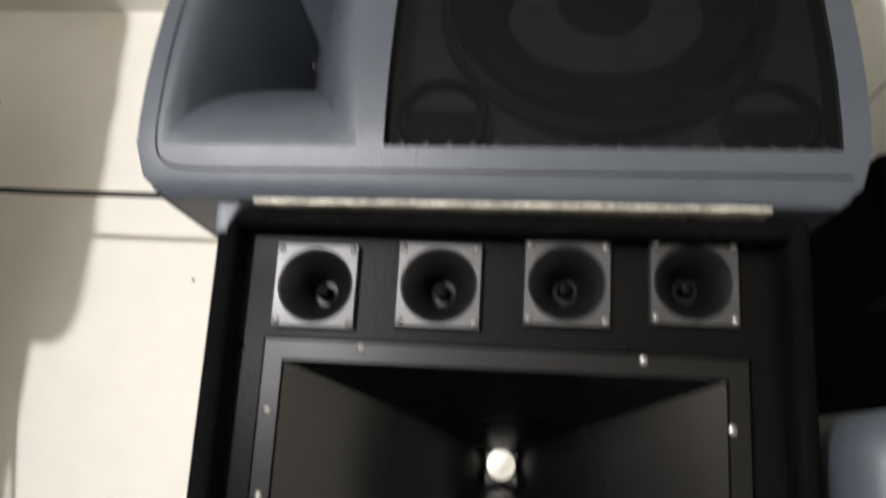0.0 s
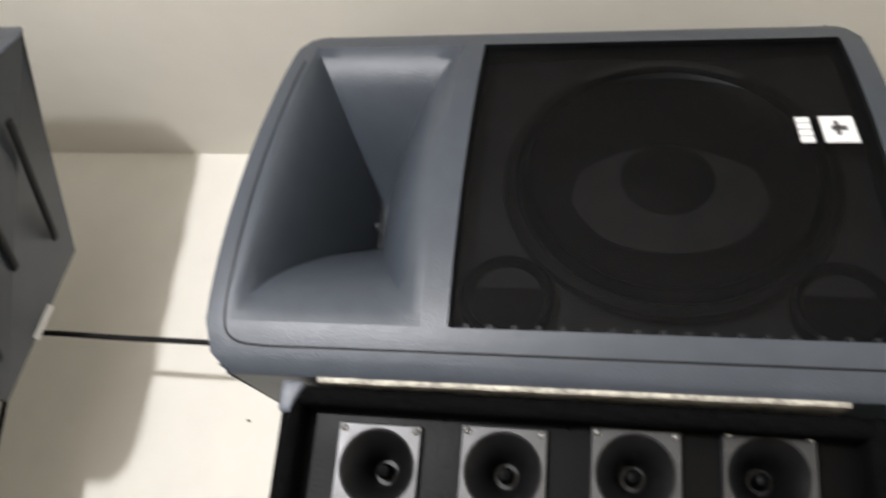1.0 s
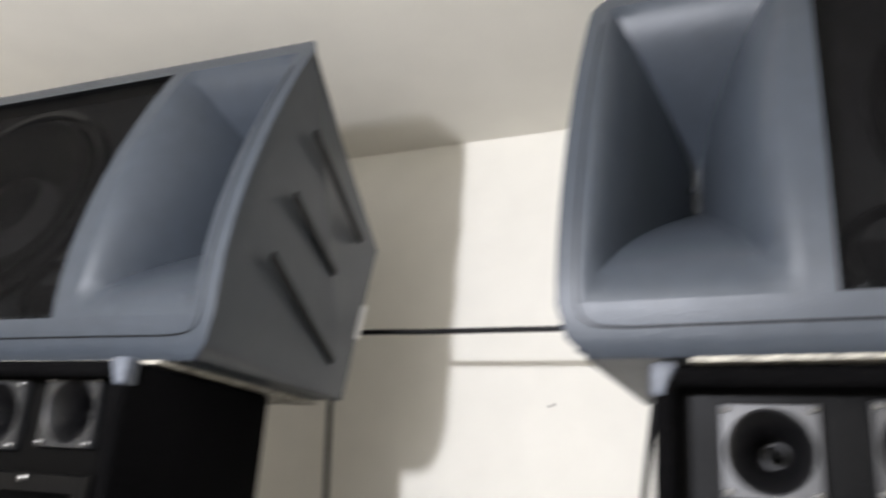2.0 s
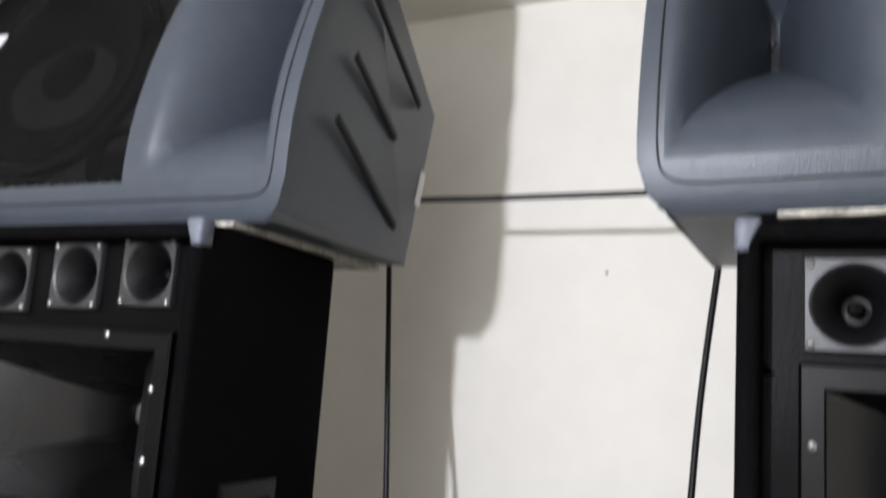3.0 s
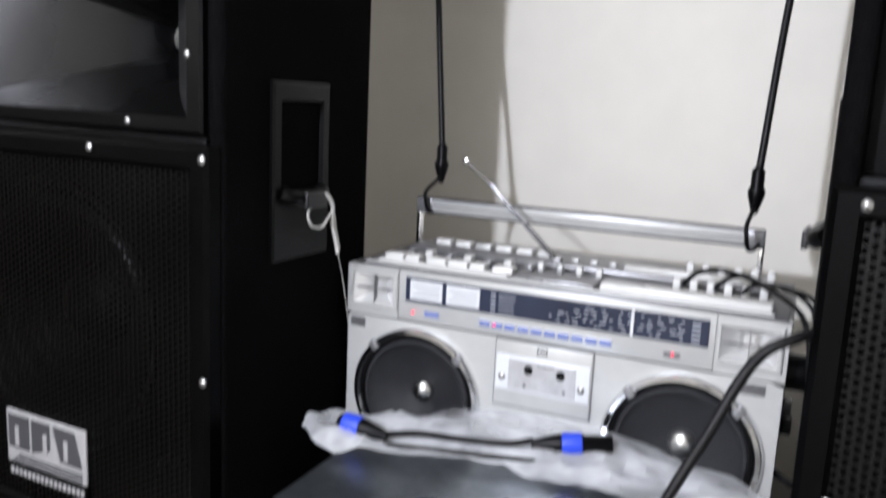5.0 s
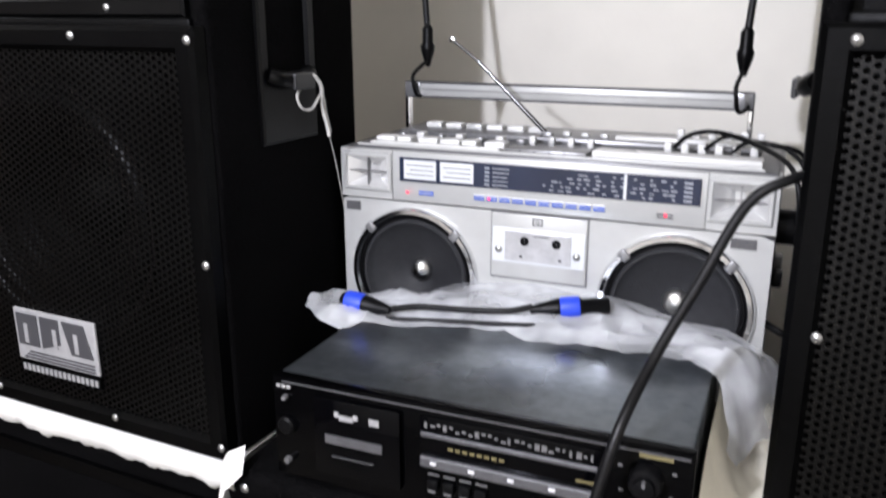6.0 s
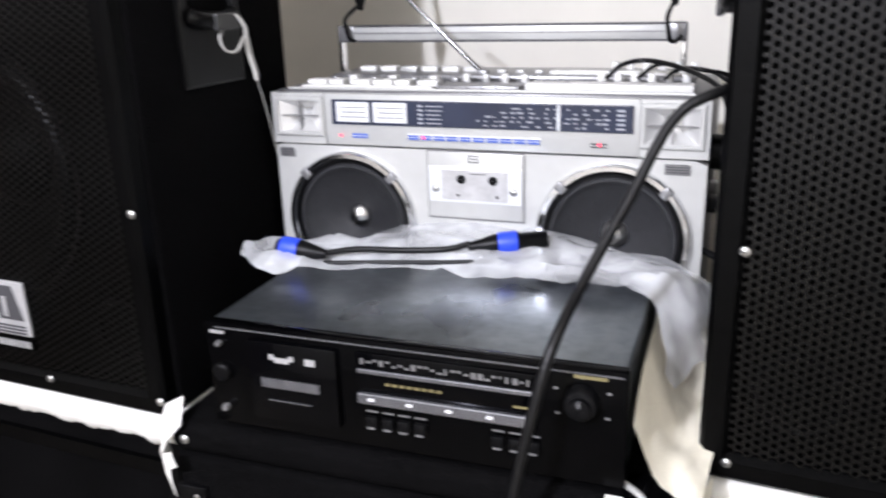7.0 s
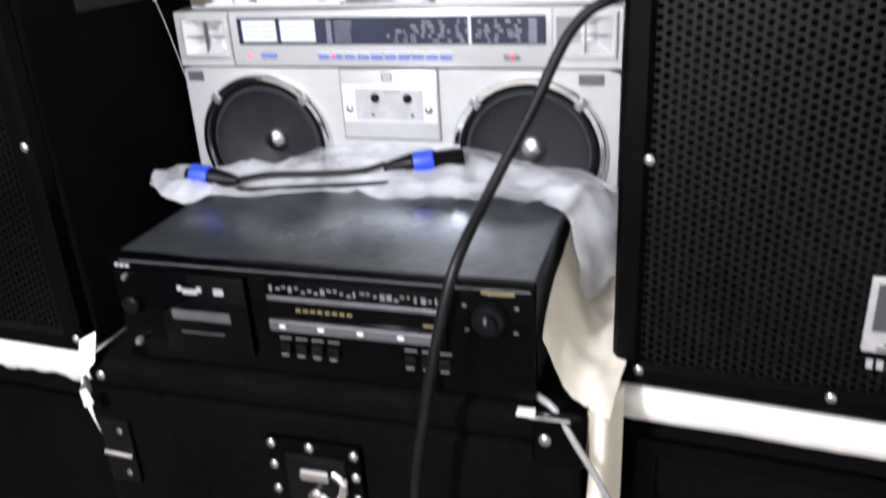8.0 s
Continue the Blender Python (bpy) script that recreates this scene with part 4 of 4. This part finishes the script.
    for k in range(6):
        x = 0.440 + k * 0.0215
        part("control_knob", boxed(x, x + 0.010, 0.088, 0.099, H, H + 0.017, 0.002), KEYWHITE, top, smooth=40)
        part("control_knob", boxed(x + 0.003, x + 0.013, 0.186, 0.197, H + 0.006, H + 0.022, 0.002), KEYWHITE, top, smooth=40)
    for k in range(4):
        x = 0.250 + k * 0.028
        part("switch_cap", boxed(x, x + 0.009, 0.100, 0.110, H, H + 0.013, 0.002), KEYWHITE if k != 1 else SILVER, top, smooth=40)
        part("switch_cap", boxed(x + 0.004, x + 0.016, 0.160, 0.172, H + 0.006, H + 0.013, 0.002), SILVER, top, smooth=40)
    # telescopic antenna
    an = part("antenna", tube(bmesh.new(), [(0.262, 0.150, H + 0.010), (0.209, 0.153, H + 0.058)], 0.0036, 10, 1), ANTENNA, t, "dark chrome telescopic antenna", 60)
    part("antenna_stage", tube(bmesh.new(), [(0.209, 0.153, H + 0.058), (0.150, 0.156, H + 0.112)], 0.0027, 10, 1), ANTENNA, an, smooth=60)
    part("antenna_tip", tube(bmesh.new(), [(0.150, 0.156, H + 0.112), (0.108, 0.158, H + 0.142)], 0.0022, 8, 1), ANTENNA, an, smooth=60)
    part("antenna_knob", lathe(bmesh.new(), [(0.0005, -0.004), (0.0045, -0.003), (0.0045, 0.003), (0.0005, 0.004)], (0.107, 0.158, H + 0.143), 10), STEEL, an, smooth=60)
    part("antenna_pivot", boxed(0.254, 0.272, 0.142, 0.158, H + 0.004, H + 0.014, 0.003), SILVERDK, an, smooth=40)
    # carrying handle
    x0, x1, y = -0.008, 0.540, 0.240
    hb = part("handle", boxed(x0, x1, y - 0.010, y + 0.006, H + 0.0495, H + 0.0705, 0.002), SILVER, t, "flat silver carrying handle", 40)
    part("handle_edge", boxed(x0 + 0.001, x1 - 0.001, y - 0.011, y + 0.006, H + 0.0705, H + 0.0730), DARKPRINT, hb)
    part("handle_edge", boxed(x0 + 0.001, x1 - 0.001, y - 0.011, y + 0.006, H + 0.0470, H + 0.0495), DARKPRINT, hb)
    part("handle_line", boxed(x0 + 0.03, x1 - 0.03, y - 0.0115, y - 0.0095, H + 0.0600, H + 0.0615), SILVERDK, hb)
    for xa in (x0, x1 - 0.028):
        part("handle_end", boxed(xa, xa + 0.028, y - 0.012, y + 0.007, H + 0.0485, H + 0.0720, 0.002), SILVERDK, hb, smooth=40)
    for xa in (x0 - 0.001, x1 - 0.007):
        part("handle_arm", boxed(xa, xa + 0.008, y - 0.009, y + 0.005, H - 0.03, H + 0.0610, 0.002), CHROME, hb, smooth=40)
    # side knobs and sockets
    bm = lathe(bmesh.new(), [(0.022, 0), (0.022, -0.026), (0.020, -0.029), (0.0005, -0.029)], (0, 0, 0), 24)
    bmesh.ops.rotate(bm, cent=(0, 0, 0), matrix=Matrix.Rotation(radians(90), 3, "Z"), verts=bm.verts[:])
    bmesh.ops.translate(bm, vec=(W, 0.055, 0.228), verts=bm.verts[:])
    part("side_knob", bm, RUBBER, t, "black ribbed side knob", 40)
    part("side_socket", boxed(W, W + 0.012, 0.03, 0.055, 0.155, 0.175, 0.003), RUBBER, t, smooth=40)
    part("side_switch", boxed(W, W + 0.010, 0.07, 0.09, 0.165, 0.185, 0.002), SILVERDK, t, smooth=40)
    return t


boombox()


# ---- cables, straps and strings ----
def strap():
    t = thing("carrying_strap", "black cord strap hooked to the raised boombox handle", "strap")
    pts = [(-0.666, 1.3286, 1.3785), (-0.7043, 1.3656, 1.5942), (-0.7403, 1.3985, 1.7974), (-0.7501, 1.4, 1.9028), (-0.7131, 1.395, 1.9208), (-0.5481, 1.395, 1.9198), (-0.3581, 1.395, 1.9189), (-0.2181, 1.395, 1.9168), (-0.1481, 1.4, 1.9028),
           (-0.1621, 1.3985, 1.7974), (-0.1792, 1.3656, 1.5942), (-0.1875, 1.3286, 1.3785)]
    part("cord", tube(bmesh.new(), pts, 0.0050, 8, 6), CABLE, t, smooth=60)
    for x, top, low in ((-0.6651, 1.3785, 1.2799), (-0.1884, 1.3785, 1.2799)):
        bm = bmesh.new()
        lathe(bm, [(0.005, 0.0), (0.0085, 0.006), (0.0085, 0.026), (0.0115, 0.032), (0.0105, 0.040), (0.004, 0.062), (0.0005, 0.064)], (0, 0, 0), 12)
        bmesh.ops.rotate(bm, cent=(0, 0, 0), matrix=Matrix.Rotation(radians(-90), 3, "X"), verts=bm.verts[:])
        bmesh.ops.translate(bm, vec=(x, 1.3286, top), verts=bm.verts[:])
        b = part("buckle", bm, RUBBER, t, "black plastic swivel buckle", 40)
        bm = tube(bmesh.new(), [(x, 1.3261, top - 0.054), (x - 0.001, 1.2846, top - 0.073), (x + 0.001, 1.2799, low + 0.011), (x + 0.003, 1.2865, low - 0.005), (x + 0.007, 1.3025, low - 0.008), (x + 0.012, 1.3158, low - 0.003)], 0.0030, 7, 6)
        part("hook", bm, RUBBER, b, "bent wire hook", 60)
    return t


strap()


def cable(name, label, pts, r, m, seg=8):
    t = thing(name, label, "cable")
    part("sheath", tube(bmesh.new(), pts, r, seg, 7), m, t, smooth=60)
    return t


cable("power_cable", "thick black cable hanging in front of the boombox and deck",
      [(-0.02, 1.02, 1.270), (-0.083, 0.945, 1.256), (-0.118, 0.925, 1.232), (-0.147, 0.89, 1.165), (-0.172, 0.845, 1.105), (-0.184, 0.79, 1.062), (-0.195, 0.768, 1.005), (-0.208, 0.758, 0.93), (-0.222, 0.755, 0.84), (-0.240, 0.760, 0.66), (-0.25, 0.765, 0.30), (-0.25, 0.70, 0.02), (-0.2, 0.6, 0.012)], 0.0050, CABLE, 10)
cable("audio_cable", "thin black audio cable plugged into the boombox top",
      [(-0.2428, 1.189, 1.2362), (-0.227, 1.203, 1.2511), (-0.1992, 1.2123, 1.2558), (-0.1526, 1.1844, 1.2502), (-0.1061, 1.1379, 1.2362), (-0.0894, 1.11, 1.2111), (-0.0856, 1.1286, 1.1599), (-0.081, 1.2216, 1.0763)], 0.0030, CABLE)
cable("audio_cable", "thin black audio cable curling over the boombox controls",
      [(-0.2056, 1.1937, 1.2362), (-0.1898, 1.2076, 1.2492), (-0.1712, 1.2123, 1.2521), (-0.1498, 1.1984, 1.2475), (-0.1294, 1.1844, 1.2483), (-0.0922, 1.2123, 1.2297), (-0.0782, 1.2495, 1.1414), (-0.081, 1.2588, 1.0483)], 0.0026, CABLE)
cable("audio_cable", "short black audio plug lead on the boombox controls",
      [(-0.1721, 1.1844, 1.2362), (-0.1619, 1.1937, 1.2456), (-0.1433, 1.203, 1.2483), (-0.1108, 1.1937, 1.2418), (-0.0875, 1.1751, 1.2158), (-0.081, 1.1937, 1.1228), (-0.0829, 1.2309, 1.0298)], 0.0026, CABLE)
cable("mains_lead", "black mains lead behind the boombox side",
      [(-0.1135, 1.1472, 1.0438), (-0.0922, 1.1286, 1.0409), (-0.0829, 1.1426, 1.0344), (-0.0792, 1.1844, 1.0205), (-0.0829, 1.2681, 0.9647)], 0.0042, CABLE)
cable("grey_cable", "glossy grey cable curving down beside the rack case corner",
      [(-0.128, 0.835, 0.912), (-0.108, 0.826, 0.905), (-0.086, 0.818, 0.876), (-0.062, 0.822, 0.83), (-0.045, 0.835, 0.77), (-0.03, 0.85, 0.66), (-0.02, 0.86, 0.4), (-0.02, 0.85, 0.02)], 0.0034, GREYCABLE)


def tied_string():
    t = thing("string", "white string knotted to the tower handle and hanging down", "string")
    hx, hy = -0.657, 0.985
    bm = tube(bmesh.new(), [(hx, hy, 1.318), (hx + 0.012, hy + 0.01, 1.325), (hx + 0.015, hy + 0.025, 1.310), (hx + 0.010, hy + 0.032, 1.285), (hx + 0.012, hy + 0.038, 1.262), (hx + 0.014, hy + 0.04, 1.245)], 0.0026, 7, 6)
    part("knot", bm, STRING, t, smooth=60)
    bm = tube(bmesh.new(), [(hx + 0.004, hy + 0.002, 1.312), (hx + 0.006, hy - 0.012, 1.300), (hx + 0.008, hy - 0.006, 1.285), (hx + 0.010, hy + 0.012, 1.283), (hx + 0.012, hy + 0.03, 1.30), (hx + 0.01, hy + 0.04, 1.275), (hx + 0.012, hy + 0.046, 1.25)], 0.0017, 7, 6)
    part("loop", bm, STRING, t, smooth=60)
    bm = tube(bmesh.new(), [(hx + 0.013, hy + 0.04, 1.25), (hx + 0.006, hy + 0.065, 1.20), (hx - 0.012, hy + 0.11, 1.11), (hx - 0.026, hy + 0.14, 1.04), (hx - 0.03, hy + 0.145, 0.96)], 0.0006, 6, 6)
    part("tail", bm, STRING, t, smooth=60)
    return t


tied_string()


# ---- plastic bag and the speaker lead on the deck ----
def film(name, stations, across, crumple, seed, parent, label):
    """A crumpled film between a front and a rear edge."""
    fr, re = smooth_path([s[0] for s in stations], 6), smooth_path([s[1] for s in stations], 6)
    rows = []
    for i, (a, b) in enumerate(zip(fr, re)):
        row = []
        for k in range(across + 1):
            u = k / across
            e = 0.012 * noise.noise(Vector((i * 0.21, seed, 0 if u < 0.5 else 9)))
            q = a.lerp(b, u) + (b - a).normalized() * e * (1 if u < 0.5 else -1) * abs(1 - 2 * u)
            w = Vector((q.x * 10, q.y * 15, seed))
            q.z += crumple * (1.7 * (0.4 - abs(noise.noise(w))) + 1.5 * (0.3 - abs(noise.noise(w * 2.1))) + 0.5 * (0.3 - abs(noise.noise(w * 4.3)))) + 0.018 * math.sin(math.pi * u) * crumple / 0.014
            q.x += crumple * 0.5 * noise.noise(w * 1.7 + Vector((5, 0, 0)))
            q.y += crumple * 0.5 * noise.noise(w * 1.7 + Vector((0, 5, 0)))
            row.append(q)
        rows.append(row)
    bm = bmesh.new()
    sheet(bm, rows)
    return part(name, bm, FILM, parent, label, 22)


bag = thing("plastic_bag", "crumpled translucent plastic bag draped over the deck", "plastic bag")
film("upper_layer", (((-0.632, 0.935, 1.036), (-0.622, 0.965, 1.046)), ((-0.575, 0.915, 1.035), (-0.585, 1.00, 1.048)), ((-0.50, 0.955, 1.034), (-0.53, 1.075, 1.034)), ((-0.41, 0.99, 1.034), (-0.46, 1.125, 1.050)),
                     ((-0.33, 0.995, 1.034), (-0.36, 1.130, 1.054)), ((-0.26, 1.0, 1.034), (-0.28, 1.132, 1.048)), ((-0.19, 0.99, 1.036), (-0.20, 1.125, 1.030)),
                     ((-0.137, 0.985, 1.034), (-0.115, 1.105, 1.028)), ((-0.120, 0.975, 0.990), (-0.079, 1.08, 1.000)), ((-0.116, 0.968, 0.935), (-0.076, 1.05, 0.945))), 18, 0.0088, 1.3, bag, "crumpled film")
film("lower_layer", (((-0.60, 0.945, 1.0325), (-0.60, 0.985, 1.036)), ((-0.50, 0.985, 1.0325), (-0.52, 1.06, 1.036)), ((-0.38, 1.01, 1.0325), (-0.40, 1.12, 1.036)), ((-0.26, 1.02, 1.0325), (-0.28, 1.125, 1.036)),
                     ((-0.15, 1.0, 1.034), (-0.13, 1.10, 1.036)), ((-0.113, 1.0, 0.99), (-0.083, 1.07, 0.99))), 10, 0.006, 7.7, bag, "inner film")


def speaker_lead():
    t = thing("speaker_lead", "black speaker lead with two blue-ringed plugs in the bag", "cable")
    part("cord", tube(bmesh.new(), [(-0.522, 0.964, 1.050), (-0.49, 0.985, 1.052), (-0.44, 1.005, 1.050), (-0.39, 1.02, 1.052), (-0.362, 1.034, 1.058)], 0.0038, 8, 6), CABLE, t, smooth=60)
    part("cord", tube(bmesh.new(), [(-0.57, 0.965, 1.040), (-0.53, 0.962, 1.038), (-0.45, 0.985, 1.040), (-0.36, 1.012, 1.042), (-0.31, 1.03, 1.046), (-0.28, 1.05, 1.046)], 0.0030, 8, 6), CABLE, t, smooth=60)
    for c, way, nose in (((-0.562, 0.958, 1.053), Vector((1, 0.10, -0.08)), -0.022), ((-0.322, 1.046, 1.059), Vector((-1, -0.42, -0.10)), -0.050)):
        turn = way.normalized().to_track_quat("Y", "Z").to_matrix()
        bm = lathe(bmesh.new(), [(0.0005, nose), (0.009, nose + 0.0005), (0.0105, nose + 0.003), (0.0105, -0.018), (0.0125, -0.015), (0.0125, 0.012), (0.011, 0.019), (0.007, 0.036), (0.005, 0.044), (0.0005, 0.045)], c, 20, turn)
        p = part("plug", bm, RUBBER, t, "black round speaker plug", 35)
        bm = lathe(bmesh.new(), [(0.0122, -0.015), (0.0135, -0.014), (0.0139, -0.011), (0.0139, 0.005), (0.0135, 0.008), (0.0122, 0.009)], c, 20, turn)
        part("ring", bm, BLUERING, p, "bright blue locking ring", 35)
    return t


speaker_lead()


# ---- cream cloth beside the deck ----
def side_cloth():
    t = thing("cream_cloth", "creased cream cloth tucked between the rack case and the tower", "cloth")
    rows = []
    for i in range(41):
        v = i / 40
        row = []
        for k in range(17):
            u = k / 16
            x = -0.122 + 0.062 * u - 0.03 * v * (1 - u)
            y = 0.833 + 0.36 * v
            z = 0.909 + 0.012 * abs(noise.noise(Vector((u * 2.2 + v * 1.5, v * 5, 2)))) + 0.006 * abs(noise.noise(Vector((u * 5, v * 9 - u * 3, 4)))) + 0.02 * v - 0.030 * max(0.0, u - 0.65) * (1 - v) + 0.088 * max(0.0, 1 - u * 1.5) ** 2 * (0.75 + 0.25 * min(1.0, v * 5))
            row.append((x, y, z))
        rows.append(row)
    bm = bmesh.new()
    sheet(bm, rows)
    part("top_fold", bm, CREAM, t, smooth=60)
    rows = []
    for i in range(31):
        v = i / 30
        row = []
        for k in range(11):
            u = k / 10
            x = -0.0795 + 0.024 * u + 0.004 * noise.noise(Vector((v * 4, 1, 0))) * (1 - u)
            row.append((x, 0.832 + 0.05 * u * u + 0.006 * math.sin(u * 7 + v * 2), 0.907 - 0.42 * v))
        rows.append(row)
    bm = bmesh.new()
    sheet(bm, rows)
    part("hanging_fold", bm, CREAM, t, smooth=60)
    return t


side_cloth()


def torn_flap():
    t = thing("torn_cloth_end", "torn white end of the cloth strip standing up", "cloth")
    for nm, rows in (("standing_piece", [[(-0.672, 0.815, 0.872), (-0.665, 0.805, 0.845)], [(-0.648, 0.800, 0.900), (-0.640, 0.790, 0.862)], [(-0.628, 0.785, 0.918), (-0.618, 0.766, 0.882)], [(-0.606, 0.790, 0.930), (-0.596, 0.770, 0.906)]]),
                     ("hanging_piece", [[(-0.672, 0.815, 0.855), (-0.654, 0.805, 0.855)], [(-0.670, 0.806, 0.835), (-0.650, 0.797, 0.833)], [(-0.660, 0.800, 0.810), (-0.645, 0.793, 0.808)], [(-0.648, 0.798, 0.785), (-0.643, 0.795, 0.786)]]),
                     ("folded_piece", [[(-0.655, 0.806, 0.857), (-0.645, 0.800, 0.843)], [(-0.628, 0.768, 0.864), (-0.622, 0.764, 0.846)], [(-0.602, 0.756, 0.880), (-0.596, 0.756, 0.862)]])):
        bm = bmesh.new()
        sheet(bm, rows)
        bmesh.ops.subdivide_edges(bm, edges=bm.edges[:], cuts=2, use_grid_fill=True)
        part(nm, bm, CLOTH, t, smooth=60)
    return t


torn_flap()


nail = thing("wall_nail", "small dark nail head in the cream wall", "nail", pose(-0.415, 1.69, 1.832))
part("head", lathe(bmesh.new(), [(0.0022, 0.0), (0.0022, -0.006), (0.0028, -0.006), (0.0026, -0.008), (0.0005, -0.0085)], (0, 0, 0), 10), NAIL, nail, smooth=40)


# ---- things past the right tower ----
def side_pieces():
    t = thing("black_cabinet", "tall plain black cabinet standing beside the tower", "cabinet", pose(0.705, 1.22, 0))
    part("body", boxed(0, 0.5, 0, 0.40, 0, 1.955, 0.01, 2), CARPET, t, smooth=40)
    part("plinth", boxed(0.01, 0.49, -0.004, 0.02, 0.0, 0.08), BAFFLE, t)
    b = thing("white_case", "white enamelled case on top of the black cabinet", "case", pose(0.740, 1.24, 1.955))
    part("shell", boxed(0, 0.34, 0, 0.3, 0, 0.30, 0.02, 3), WHITEBOX, b, smooth=40)
    part("lid_seam", boxed(-0.001, 0.341, -0.001, 0.301, 0.115, 0.118), SILVERDK, b)
    g = thing("grey_speaker", "grey moulded plastic speaker with rounded corners beside the tower", "loudspeaker", pose(0.535, 0.90, 0))
    part("stand", boxed(0.05, 0.37, 0.05, 0.26, 0, 0.905, 0.01, 2), CARPET, g, smooth=40)
    part("shell", boxed(0, 0.42, 0, 0.27, 0.905, 1.60, 0.055, 5), GREY, g, smooth=50)
    part("front_grille", boxed(0.045, 0.375, -0.004, 0.05, 0.95, 1.555, 0.012, 3), BAFFLE, g, smooth=40)


side_pieces()
